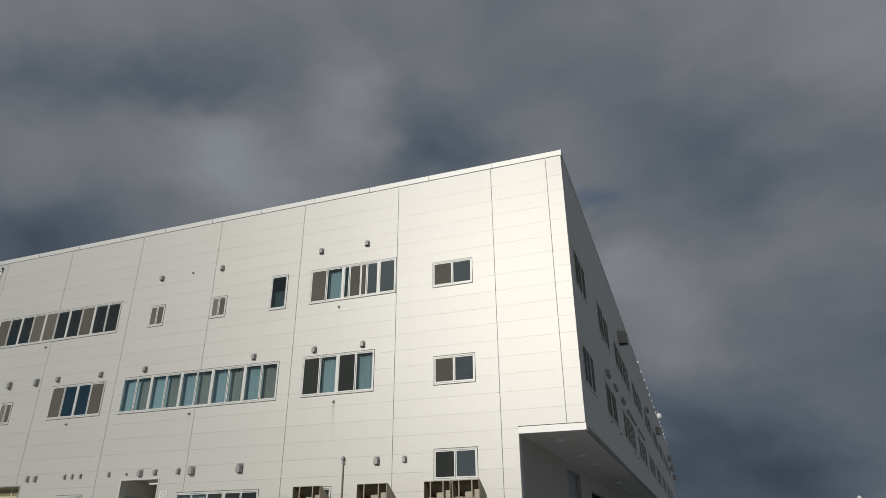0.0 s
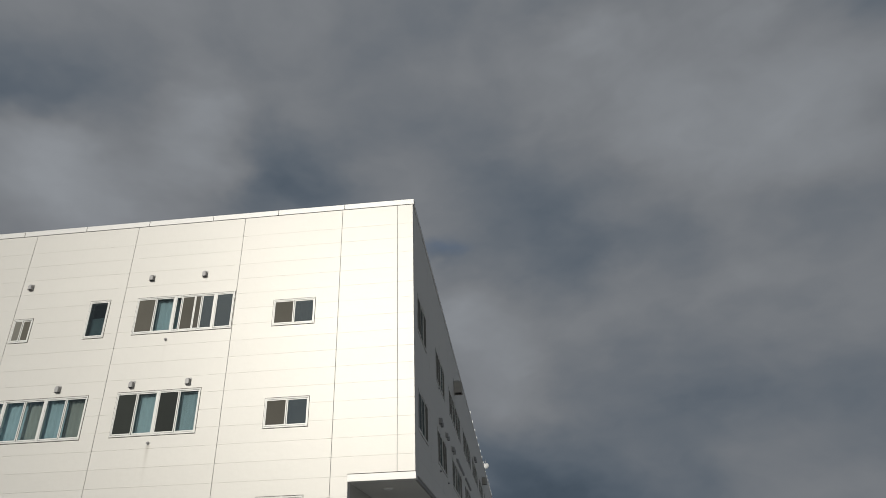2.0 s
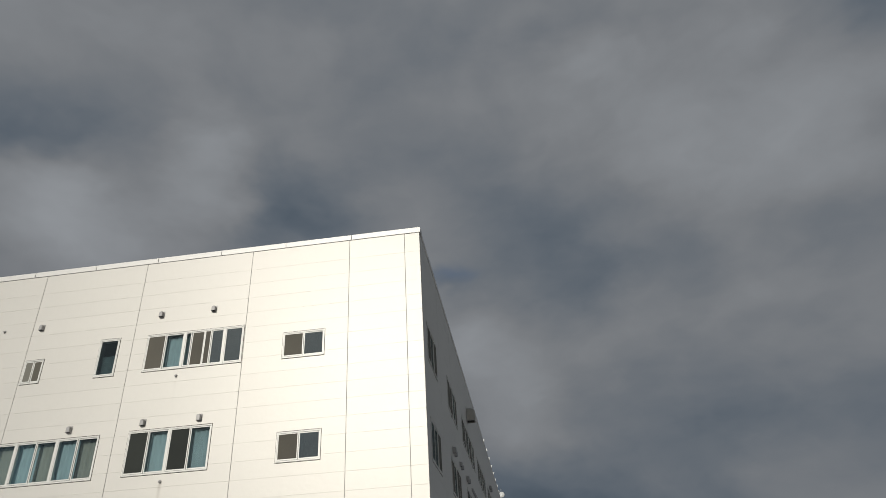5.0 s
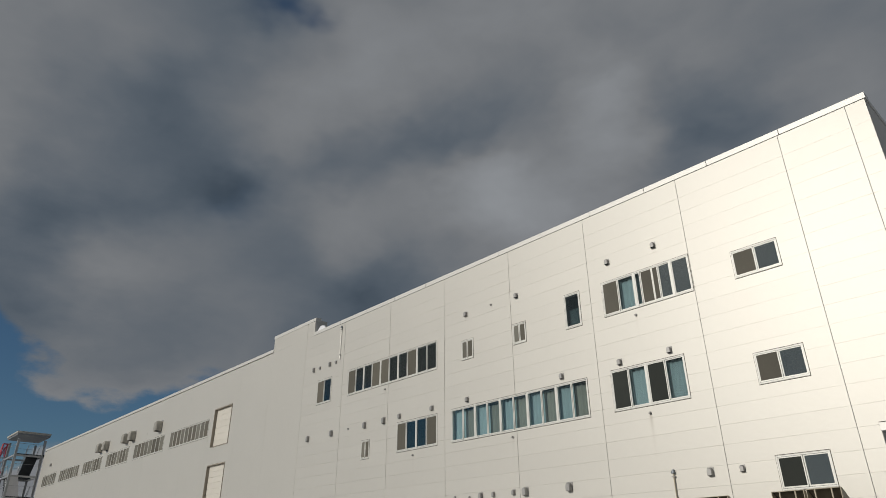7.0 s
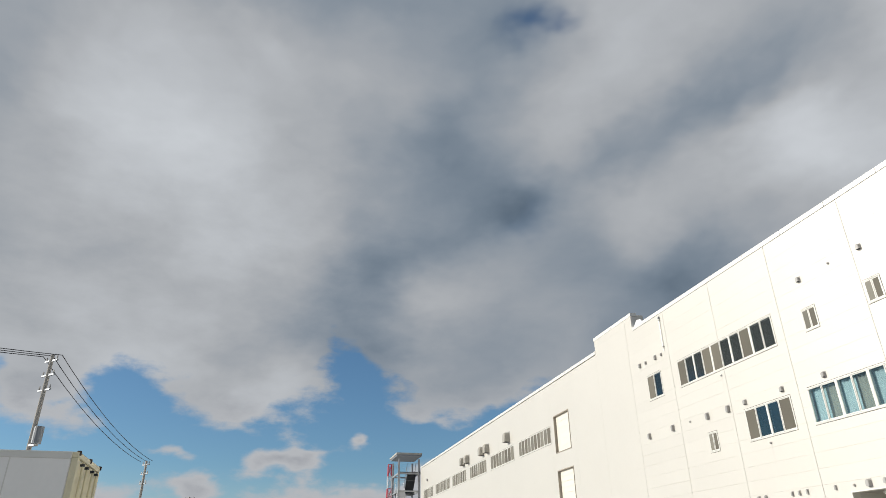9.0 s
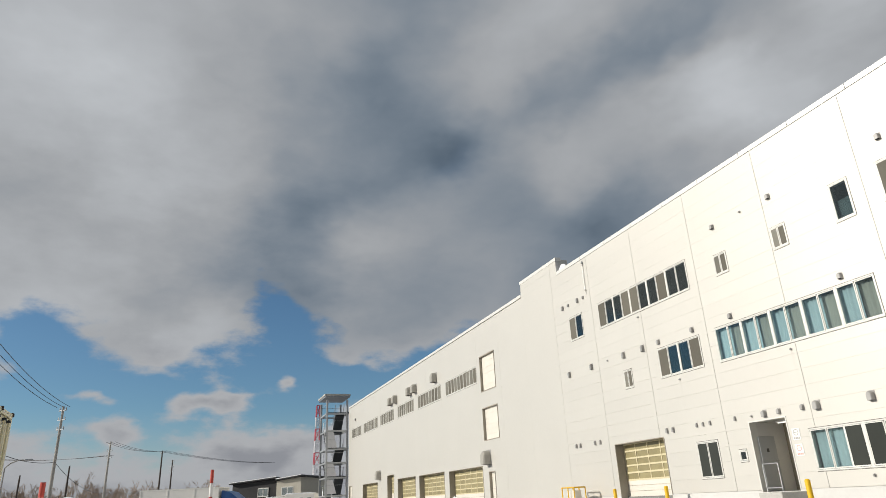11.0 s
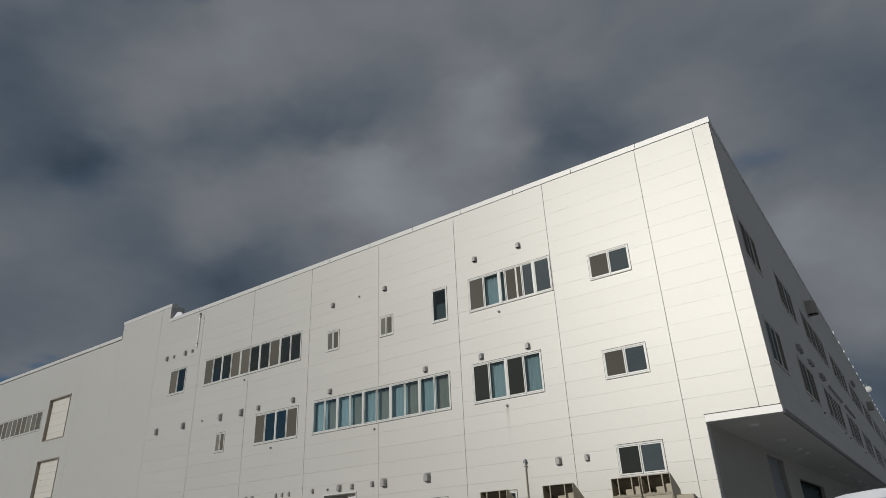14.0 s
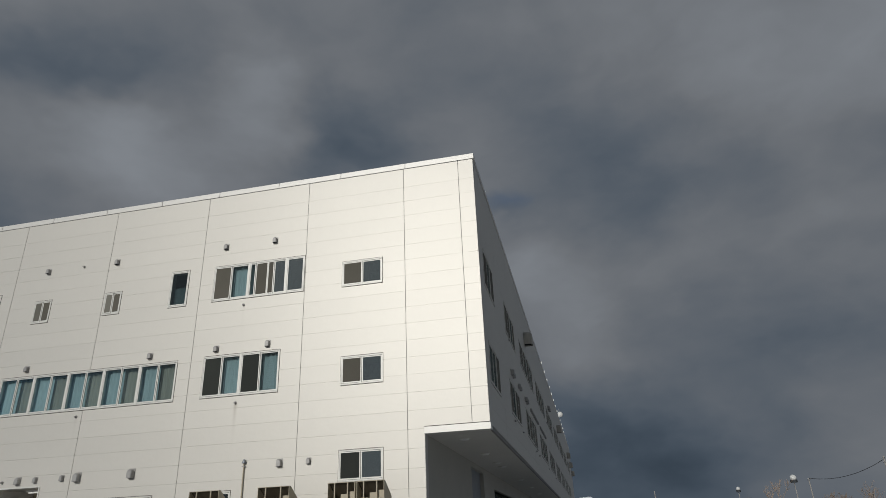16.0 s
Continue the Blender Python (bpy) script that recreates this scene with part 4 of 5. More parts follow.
def notice(z, colour, rows):
    n = thing("notice_sign", "white no smoking notice plate with a ringed symbol", "sign", pose(-16.58, FACE - 0.012, z))
    bm = bmesh.new()
    box(bm, 0, 0.3, 0, 0.01, 0, 0.36)
    part("plate", bm, LABEL, n)
    bm = bmesh.new()
    k, r0, r1 = 24, 0.075, 0.098
    for i in range(k):
        a, b = i * math.tau / k, (i + 1) * math.tau / k
        bm.faces.new([bm.verts.new((0.15 + r * math.cos(t), -0.003, 0.235 + r * math.sin(t))) for r, t in ((r0, a), (r1, a), (r1, b), (r0, b))])
    box(bm, 0.085, 0.215, -0.004, -0.001, 0.228, 0.243)
    part("ring", bm, colour, n)
    for i in range(rows):
        bm = bmesh.new()
        box(bm, 0.04 + 0.06 * i, 0.085 + 0.06 * i, -0.004, 0.0, 0.03, 0.085)
        part("print_bar", bm, colour, n)


notice(2.92, FADED_INK, 4)
notice(2.44, FADED_RED, 4)


def bollard(x, y, h):
    b = thing("bollard", "yellow painted steel guard bollard", "bollard", pose(x, y, 0), group="yellow bollards")
    bm = bmesh.new()
    rod(bm, (0, 0, 0), (0, 0, h - 0.04), 0.075, 16)
    rod(bm, (0, 0, h - 0.04), (0, 0, h), 0.075, 16, 0.045)
    part("post", bm, YELLOW, b)
    bm = bmesh.new()
    rod(bm, (0, 0, 0), (0, 0, 0.02), 0.13, 16)
    part("base_plate", bm, GALV, b)


bollard(-14.6, 16.0, 1.73)
bollard(-25.6, 17.1, 1.77)
bollard(-22.15, 17.1, 1.77)


def yellow_cage():
    c = thing("pipe_guard", "yellow tubular guard frame round a pale cabinet", "guard frame", pose(-29.4, 16.7, 0))
    for x in (0, 0.55, 1.1):
        for y in (0, 0.6):
            bm = bmesh.new()
            rod(bm, (x, y, 0), (x, y, 1.95), 0.03)
            part("post", bm, YELLOW, c)
    for z in (1.0, 1.93):
        bm = bmesh.new()
        for p, q in (((0, 0), (1.1, 0)), ((0, 0.6), (1.1, 0.6)), ((0, 0), (0, 0.6)), ((1.1, 0), (1.1, 0.6))):
            rod(bm, (*p, z), (*q, z), 0.03)
        part("rail", bm, YELLOW, c)
    k = thing("meter_cabinet", "pale metal cabinet inside a yellow guard frame", "cabinet", pose(-29.2, 16.85, 0))
    solid("body", 0, 0.7, 0, 0.35, 0, 1.8, mat=SHUTTER, parent=k, bevel=0.015)
    solid("door", 0.03, 0.67, -0.012, 0.0, 0.1, 1.72, mat=SHUTTER, parent=k)


yellow_cage()

# downlights in the soffit
for _x, _y in ((-1.0, 1.5), (-1.0, 5.4), (-1.0, 8.4), (-1.0, 10.0), (-1.0, 16.9), (-1.0, 22.8), (-1.0, 28.8), (-1.0, 35.0)):
    _l = thing("downlight", "round white ceiling lamp under the projecting storeys", "lamp", SIDE @ pose(_x, _y, SOFF - 0.02), group="soffit lamps")
    _bm = bmesh.new()
    rod(_bm, (0, 0, 0), (0, 0, -0.05), 0.14, 18, 0.12)
    part("cover", _bm, LAMP, _l)
    _bm = bmesh.new()
    rod(_bm, (0, 0, 0), (0, 0, -0.02), 0.17, 18)
    part("rim", _bm, FRAME, _l)


def dish():
    d = thing("roof_dish", "small white aerial dish on the side parapet", "aerial", SIDE @ pose(0.1, 53.0, TOP))
    bm = bmesh.new()
    rod(bm, (0, 0, -0.03), (0, 0, 0.95), 0.03)
    part("mast", bm, GALV, d)
    bm = bmesh.new()
    rings = [[bm.verts.new((0.05 + 0.3 * q * math.cos(a), -0.1 + 0.15 * q * q, 0.36 + 0.3 * q * math.sin(a))) for a in (k * math.tau / 18 for k in range(18))] for q in (0.15, 0.5, 0.8, 1.0)]
    for a, b in zip(rings, rings[1:]):
        for k in range(18):
            bm.faces.new((a[k], a[(k + 1) % 18], b[(k + 1) % 18], b[k]))
    bm.faces.new(rings[0])
    ob = part("reflector", bm, LAMP, d, smooth=True)
    md = ob.modifiers.new("thickness", "SOLIDIFY")
    md.thickness = 0.02


dish()
# snow guards: small pale studs on the far parapet
for _k in range(16):
    _s = thing("parapet_stud", "small pale clamp on the side parapet coping", "clamp", SIDE @ pose(0.0, 29.0 + 2.9 * _k, TOP), group="parapet clamps")
    _bm = bmesh.new()
    box(_bm, -0.06, 0.06, -0.05, 0.05, -0.02, 0.16)
    soften(_bm, 0.01)
    part("clamp_body", _bm, LAMP, _s)


# ---------------------------------------------------------------- stair tower at the far end
def stair_tower():
    x0, x1, y0, y1 = -88.2, -84.0, 15.35, 17.9
    t = thing("stair_tower", "open grey steel outdoor stair tower with landings and a flat roof", "stair tower")
    for x in (x0, x1):
        for y in (y0, y1):
            solid("column", x - 0.11, x + 0.11, y - 0.11, y + 0.11, 0, 14.2, mat=GALV, parent=t)
    solid("roof", x0 - 0.4, x1 + 0.35, y0 - 0.4, y1 + 0.35, 14.7, 14.92, mat=CONCRETE, parent=t, bevel=0.03)
    solid("roof_beam", x0 - 0.3, x1 + 0.3, y0 - 0.3, y1 + 0.3, 14.52, 14.7, mat=STEEL, parent=t)
    zs = [2.9, 4.95, 6.7, 8.3, 10.5, 12.6]
    for k, z in enumerate(zs):
        for a, b, c, d in ((x0, x1, y0 - 0.08, y0 + 0.08), (x0, x1, y1 - 0.08, y1 + 0.08), (x0 - 0.08, x0 + 0.08, y0, y1), (x1 - 0.08, x1 + 0.08, y0, y1)):
            solid("beam", a, b, c, d, z - 0.22, z - 0.04, mat=GALV, parent=t)
        far_side = k % 2 == 0
        a, b = (x0, x0 + 1.3) if far_side else (x1 - 1.3, x1)
        solid("landing", a, b, y0, y1 + (0.0 if far_side else 0.3), z - 0.04, z + 0.06, mat=STEEL_DARK, parent=t)
    lev = [0.0] + zs
    for k, (za, zb) in enumerate(zip(lev, lev[1:])):
        up_far = k % 2 == 0
        xa, xb = (x1 - 1.2, x0 + 1.2) if up_far else (x0 + 1.2, x1 - 1.2)
        ya = y0 + 0.1 if up_far else y0 + 1.3
        bm = bmesh.new()
        prism(bm, [(xa, za - 0.05), (xa, za + 0.3), (xb, zb + 0.15), (xb, zb - 0.25)], 1, ya, ya + 1.1)
        part("flight", bm, STEEL_DARK, t)
        n = 9
        for s in range(n):
            q = (s + 0.5) / n
            xm, zm = xa + (xb - xa) * q, za + (zb - za) * q + 0.22
            solid("tread", xm - 0.14, xm + 0.14, ya, ya + 1.1, zm, zm + 0.04, mat=STEEL, parent=t)
        bm = bmesh.new()
        for off in (0.0, 1.1):
            for rz, rr, rn in ((1.15, 0.03, "handrail"), (0.7, 0.02, "midrail")):
                bm = bmesh.new()
                rod(bm, (xa, ya + off, za + rz), (xb, ya + off, zb + rz), rr, 6)
                part(rn, bm, GALV, t)
    # pale side screens, half covered with frozen snow
    for z0, z1 in ((8.36, 10.4), (5.01, 6.6), (3.0, 4.6)):
        bm = bmesh.new()
        prism(bm, [(y0 + 0.1, z0), (y0 + 1.3, z0), (y0 + 0.8, z1), (y0 + 0.1, z1)], 0, x1 - 0.05, x1 - 0.01)
        part("side_screen", bm, TOWER_WHITE, t)
    bm = bmesh.new()
    for z in zs:
        for h in (1.1,):
            for p, q in (((x1, y0), (x1, y1)), ((x0, y0), (x0, y1)), ((x0, y0), (x1, y0))):
                rod(bm, (*p, z + h), (*q, z + h), 0.018, 6)
    part("guard_rail", bm, GALV, t)
    bm = bmesh.new()
    box(bm, x1 - 1.3, x1 + 0.3, y1, FACE + 0.6, 12.56, 12.66)
    part("gangway", bm, STEEL_DARK, t)


stair_tower()


def lattice_mast():
    m = thing("lattice_mast", "tall red and white steel lattice radio mast", "mast", pose(-150.0, 25.4, 0))
    w0, w1, H, n = 1.9, 0.75, 22.8, 9
    def corner(k, z):
        w = (w0 + (w1 - w0) * z / H) / 2
        return Vector(((-w, w, w, -w)[k], (-w, -w, w, w)[k], z))
    for s in range(n):
        za, zb = H * s / n, H * (s + 1) / n
        paint = TOWER_RED if s % 2 == 0 else TOWER_WHITE
        for k in range(4):
            j = (k + 1) % 4
            for name, a, b, r in (("leg", corner(k, za), corner(k, zb), 0.085), ("brace", corner(k, za), corner(j, zb), 0.05),
                                  ("brace", corner(j, za), corner(k, zb), 0.05), ("girt", corner(k, zb), corner(j, zb), 0.06)):
                bm = bmesh.new()
                rod(bm, a, b, r, 6)
                part(name, bm, paint, m)


lattice_mast()


# ---------------------------------------------------------------- yard: truck, house, cabins
def truck():
    t = thing("lorry", "parked lorry with a long white box body and blue cab", "lorry", pose(-60.0, 0.0, 0, 0, 0, -22))
    solid("box_body", -2.4, 0.0, -4.15, 2.35, 1.0, 3.42, mat=TRAILER, parent=t, bevel=0.04)
    solid("top_rail", -2.42, 0.02, -4.18, 2.38, 3.36, 3.46, mat=FRAME, parent=t)
    for y in (-4.1, -1.9, 0.3, 2.25):
        solid("side_rib", 0.0, 0.03, y, y + 0.07, 1.0, 3.36, mat=TRAILER, parent=t)
    bm = bmesh.new()
    prism(bm, [(2.5, 0.6), (2.5, 3.2), (3.2, 3.05), (4.1, 2.35), (4.3, 1.6), (4.3, 0.6)], 0, -2.3, -0.1)
    soften(bm, 0.05)
    cab = part("cab", bm, BLUE, t, "blue rounded cab")
    bm = bmesh.new()
    prism(bm, [(2.9, 1.7), (2.9, 2.5), (3.6, 2.5), (4.0, 1.75)], 0, -0.1, -0.09)
    part("side_window", bm, GLASS_SKY, cab)
    solid("chassis", -2.2, -0.2, -4.0, 4.2, 0.55, 1.0, mat=STEEL_DARK, parent=t)
    for y in (-3.2, -2.1, 1.0, 3.4):
        for x in (-2.2, -0.25):
            bm = bmesh.new()
            rod(bm, (x, y, 0.5), (x + 0.25, y, 0.5), 0.5, 20)
            w = part("wheel", bm, RUBBER, t)
            bm = bmesh.new()
            rod(bm, (x + 0.25, y, 0.5), (x + 0.27, y, 0.5), 0.27, 16)
            part("rim", bm, GALV, w)


truck()


def box_lorry():
    """Box lorry on the yard's drive, its rear doors towards the factory."""
    t = thing("box_lorry", "box lorry with a white body and yellowed cream rear doors", "lorry", pose(-12.785, -3.28, 0, 0, 0, 1.9))
    w, n, top = 1.97, 5.4, 3.5
    solid("box_body", -w, 0, -n, -0.06, 1.02, top - 0.05, mat=TRUCK_WHITE, parent=t, bevel=0.02)
    solid("roof_rail", -0.03, 0.012, -n, -0.06, top - 0.12, top, mat=FRAME, parent=t, bevel=0.008)
    solid("roof_rail", -w - 0.012, -w + 0.03, -n, -0.06, top - 0.12, top, mat=FRAME, parent=t, bevel=0.008)
    solid("side_sill", 0.0, 0.012, -n, -0.06, 1.02, 1.14, mat=FRAME, parent=t)
    for y in (-4.3, -3.2, -2.1, -1.0):
        solid("side_seam", 0.0, 0.004, y, y + 0.02, 1.14, top - 0.12, mat=FRAME, parent=t)
    for a, b, c, d in ((-w, 0.0, top - 0.1, top), (-w, 0.0, 1.02, 1.14), (-w, -w + 0.09, 1.14, top - 0.1), (-0.09, 0.0, 1.14, top - 0.1)):
        solid("rear_frame", a, b, -0.06, 0.05, c, d, mat=TRUCK_CREAM, parent=t, bevel=0.008)
    for a, b in ((-w + 0.1, -w / 2 - 0.01), (-w / 2 + 0.01, -0.1)):
        door = solid("rear_door", a, b, -0.05, 0.03, 1.15, top - 0.11, mat=TRUCK_CREAM, parent=t, bevel=0.01)
        for f in (0.28, 0.72):
            bm = bmesh.new()
            x = a + (b - a) * f
            rod(bm, (x, 0.07, 1.2), (x, 0.07, top - 0.14), 0.02)
            part("lock_rod", bm, TRUCK_CREAM, door)
            for z in (1.25, 2.2, top - 0.2):
                bm = bmesh.new()
                box(bm, x - 0.035, x + 0.035, 0.03, 0.095, z, z + 0.04)
                part("rod_keeper", bm, STEEL_DARK, door)
    for x in (-w + 0.02, -w / 2, -0.03):
        solid("corner_cap", x - 0.025, x + 0.025, 0.0, 0.075, top - 0.06, top + 0.02, mat=POLE_DARK, parent=t, bevel=0.012)
    solid("chassis", -w + 0.35, -0.35, -n - 1.9, -0.1, 0.62, 1.02, mat=STEEL_DARK, parent=t)
    bm = bmesh.new()
    prism(bm, [(-n - 1.95, 0.5), (-n - 1.95, 1.5), (-n - 1.55, 2.45), (-n - 0.2, 2.5), (-n - 0.2, 0.5)], 0, -w + 0.05, -0.05)
    soften(bm, 0.04)
    cab = part("cab", bm, TRAILER, t)
    bm = bmesh.new()
    prism(bm, [(-n - 1.6, 1.55), (-n - 1.35, 2.25), (-n - 0.6, 2.25), (-n - 0.6, 1.55)], 0, -0.05, -0.04)
    part("side_window", bm, GLASS_SKY, cab)
    for y in (-1.5, -n - 1.0):
        for x in (-w + 0.05, -0.3):
            bm = bmesh.new()
            rod(bm, (x, y, 0.42), (x + 0.25, y, 0.42), 0.42, 18)
            wheel = part("wheel", bm, RUBBER, t)
            bm = bmesh.new()
            rod(bm, (x + 0.25, y, 0.42), (x + 0.262, y, 0.42), 0.22, 14)
            part("rim", bm, GALV, wheel)


box_lorry()


def parked_van():
    """High-roofed van beside the projecting corner, its tail to the yard, snow on the roof."""
    v = thing("parked_van", "white high-roofed van parked with snow lying on its roof", "van", pose(-1.0, 14.6, 0))
    bm = bmesh.new()
    prism(bm, [(0.0, 0.35), (0.03, 1.2), (0.12, 2.12), (0.3, 2.2), (3.3, 2.2), (4.2, 1.25), (4.6, 1.05), (4.65, 0.35)], 0, -0.86, 0.86)
    soften(bm, 0.05, 2)
    part("body", bm, TRAILER, v)
    bm = bmesh.new()
    prism(bm, [(0.02, 1.3), (0.02, 1.34), (0.085, 2.0), (0.1, 2.0), (0.05, 1.3)], 0, -0.68, 0.68)
    part("rear_window", bm, GLASS_SKY, v)
    for x in (-0.872, 0.862):
        for a, b in ((0.3, 1.4), (1.5, 2.5), (2.6, 3.3)):
            solid("side_window", x, x + 0.01, a, b, 1.35, 1.95, mat=GLASS_SKY, parent=v)
    for x in (-0.8, 0.66):
        solid("tail_light", x, x + 0.14, -0.02, 0.03, 0.8, 1.15, mat=RED, parent=v, bevel=0.01)
    solid("bumper", -0.86, 0.86, -0.08, 0.06, 0.35, 0.6, mat=STEEL, parent=v, bevel=0.03)
    for y in (0.9, 3.75):
        for x in (-0.87, 0.67):
            bm = bmesh.new()
            rod(bm, (x, y, 0.33), (x + 0.2, y, 0.33), 0.33, 18)
            part("wheel", bm, RUBBER, v)
    bm = bmesh.new()
    prism(bm, [(-0.86, 2.15), (-0.8, 2.2), (-0.5, 2.27), (0.0, 2.33), (0.5, 2.36), (0.8, 2.35), (0.88, 2.3), (0.9, 2.24), (0.86, 2.17)], 1, 0.05, 3.3)
    bmesh.ops.subdivide_edges(bm, edges=[e for e in bm.edges if abs(e.verts[0].co.y - e.verts[1].co.y) > 1], cuts=14)
    for q in bm.verts:
        if q.co.z > 2.21:
            q.co.z += 0.035 * noise.noise(q.co * 2.3)
            q.co.y += 0.05 * noise.noise(q.co * 3.1 + Vector((5, 0, 0)))
    part("roof_snow", bm, SNOW, v, "crust of old snow", smooth=True)


parked_van()


def house():
    h = thing("house", "low modern house, half black cladding and half cream", "house", pose(-92.0, 9.15, 0, 0, 0, -32) @ Matrix.Diagonal((1, 0.98, 1, 1)) @ pose(0, -9.15, 0))
    bm = bmesh.new()
    prism(bm, [(4.3, 0), (4.3, 4.75), (10.6, 5.25), (10.6, 0)], 0, -8, 0)
    part("black_wing", bm, BLACK_WALL, h, "black clad wing")
    bm = bmesh.new()
    prism(bm, [(10.61, 0), (10.61, 4.95), (14.0, 5.3), (14.0, 0)], 0, -8, 0.05)
    part("cream_wing", bm, CREAM_WALL, h, "cream rendered wing")
    bm = bmesh.new()
    prism(bm, [(4.0, 4.75), (4.0, 4.9), (10.6, 5.42), (10.6, 5.27)], 0, -8.4, 0.5)
    part("roof", bm, BLACK_WALL, h)
    bm = bmesh.new()
    prism(bm, [(4.0, 4.91), (4.0, 5.0), (10.6, 5.5), (10.6, 5.43)], 0, -8.4, 0.45)
    part("roof_snow", bm, SNOW, h)
    bm = bmesh.new()
    prism(bm, [(10.62, 5.0), (10.62, 5.14), (14.25, 5.52), (14.25, 5.36)], 0, -8.4, 0.5)
    part("roof", bm, BLACK_WALL, h)
    bm = bmesh.new()
    prism(bm, [(10.62, 5.15), (10.62, 5.24), (14.2, 5.6), (14.2, 5.53)], 0, -8.4, 0.45)
    part("roof_snow", bm, SNOW, h)
    for y, w in ((8.0, 1.5), (11.3, 1.7)):
        bm = bmesh.new()
        for a, b, c, d in ((y, y + w, 3.1, 3.2), (y, y + w, 4.1, 4.2), (y, y + 0.08, 3.2, 4.1), (y + w - 0.08, y + w, 3.2, 4.1), (y + w / 2 - 0.04, y + w / 2 + 0.04, 3.2, 4.1)):
            box(bm, 0.0, 0.1, a, b, c, d)
        win = part("window", bm, FRAME, h)
        bm = bmesh.new()
        box(bm, 0.051, 0.06, y, y + w, 3.1, 4.2)
        part("pane", bm, GLASS_SKY, win)


house()


def cabin(x, y0, y1, h, windows, label):
    c = thing("site_cabin", label, "cabin", pose(x, (y0 + y1) / 2, 0, 0, 0, -20) @ pose(0, -(y0 + y1) / 2, 0), group="cabins by the stair tower")
    solid("body", -2.4, 0, y0, y1, 0.3, h, mat=TRAILER, parent=c, bevel=0.04)
    solid("skid", -2.3, -0.1, y0 + 0.1, y1 - 0.1, 0, 0.3, mat=STEEL_DARK, parent=c)
    for y in windows:
        solid("window", 0.0, 0.03, y, y + 0.35, h - 0.75, h - 0.4, mat=GLASS_SKY, parent=c)
    solid("roof_snow", -2.3, -0.05, y0 + 0.1, y1 - 0.2, h + 0.001, h + 0.09, mat=SNOW, parent=c, bevel=0.03)


cabin(-72.0, 9.0, 12.0, 2.95, (9.4, 10.5, 11.3), "pale site cabin with small square windows")
cabin(-74.0, 7.2, 8.9, 2.7, (7.6,), "small pale site cabin with snow on its roof")

# ---------------------------------------------------------------- poles, wires and lamps
def bearing(az, dist, z=0.0):
    return Vector((-math.sin(radians(az)) * dist, math.cos(radians(az)) * dist, z))


def utility_pole(az, dist, top_el, mat, arms, label, transformer=False):
    p = bearing(az, dist)
    h = EYE[2] + dist * math.tan(radians(top_el))
    u = thing("utility_pole", label, "utility pole", pose(p.x, p.y, 0, 0, 0, az - 60), group="utility poles")
    bm = bmesh.new()
    rod(bm, (0, 0, 0), (0, 0, h), 0.16, 12, 0.09)
    part("shaft", bm, mat, u)
    for k in range(arms):
        z = h - 0.35 - 0.75 * k
        solid("crossarm", -0.5, 0.5, -0.04, 0.04, z, z + 0.08, mat=STEEL, parent=u)
        for x in (-0.42, 0.42):
            bm = bmesh.new()
            rod(bm, (x, 0, z + 0.1), (x, 0, z + 0.27), 0.045, 8, 0.03)
            part("insulator", bm, VENT, u)
    if transformer:
        bm = bmesh.new()
        rod(bm, (0.45, 0, h * 0.62), (0.45, 0, h * 0.62 + 0.8), 0.22, 14)
        part("transformer", bm, STEEL, u)
        solid("bracket", 0.0, 0.5, -0.1, 0.1, h * 0.62 - 0.1, h * 0.62, mat=GALV, parent=u)
    return Vector((p.x, p.y, h))


TOPS = [
    utility_pole(107.5, 38, 14.9, POLE, 3, "tall concrete utility pole with crossarms and a transformer", True),
    utility_pole(99.5, 62, 7.8, POLE, 3, "concrete utility pole with small crossarms"),
    utility_pole(96.0, 88, 5.3, POLE, 3, "concrete utility pole with small crossarms"),
    utility_pole(92.3, 105, 4.6, POLE_DARK, 1, "dark utility pole carrying several wires"),
    utility_pole(91.5, 118, 3.9, POLE_DARK, 3, "dark utility pole carrying several wires"),
    utility_pole(98.5, 100, 3.6, POLE_DARK, 0, "plain dark wooden pole"),
    utility_pole(104.1, 105, 4.2, POLE_DARK, 2, "dark utility pole carrying several wires"),
    utility_pole(101.5, 100, 3.0, POLE_DARK, 0, "plain dark wooden pole"),
    utility_pole(-4.2, 150, 3.1, POLE, 0, "pale concrete pole far behind the building"),
    utility_pole(-15.2, 150, 3.3, POLE, 1, "concrete utility pole among bare trees"),
    utility_pole(-20.2, 140, 4.4, POLE, 2, "concrete utility pole among bare trees"),
]


def cable(a, b, sag, r=0.018):
    w = thing("overhead_cable", "thin black overhead cable between poles", "cable", group="overhead cables")
    bm = bmesh.new()
    pts = [a.lerp(b, k / 14) - Vector((0, 0, sag * 4 * (k / 14) * (1 - k / 14))) for k in range(15)]
    for p, q in zip(pts, pts[1:]):
        rod(bm, p, q, r, 5)
    part("strand", bm, WIRE, w)


for _o in (-0.5, 0.0, 0.5):
    _v = Vector((0.5 * _o, _o, -0.05))
    cable(TOPS[0] + _v, TOPS[1] + _v, 0.6, 0.02)
    cable(bearing(140, 40, 12) + _v, TOPS[0] + _v, 0.5, 0.02)
    cable(TOPS[2] + _v, TOPS[3] + _v, 0.4)
    cable(TOPS[6] + _v, TOPS[2] + _v + Vector((0, 0, -1.5)), 0.4)
    cable(TOPS[3] + _v, bearing(84, 130, 9.6) + _v, 0.4)
cable(TOPS[0] + Vector((0, 0, -5.2)), TOPS[1] + Vector((0, 0, -4.3)), 0.8, 0.02)
cable(TOPS[1] + Vector((0, 0, -4.3)), TOPS[2] + Vector((0, 0, -5.6)), 0.7, 0.02)
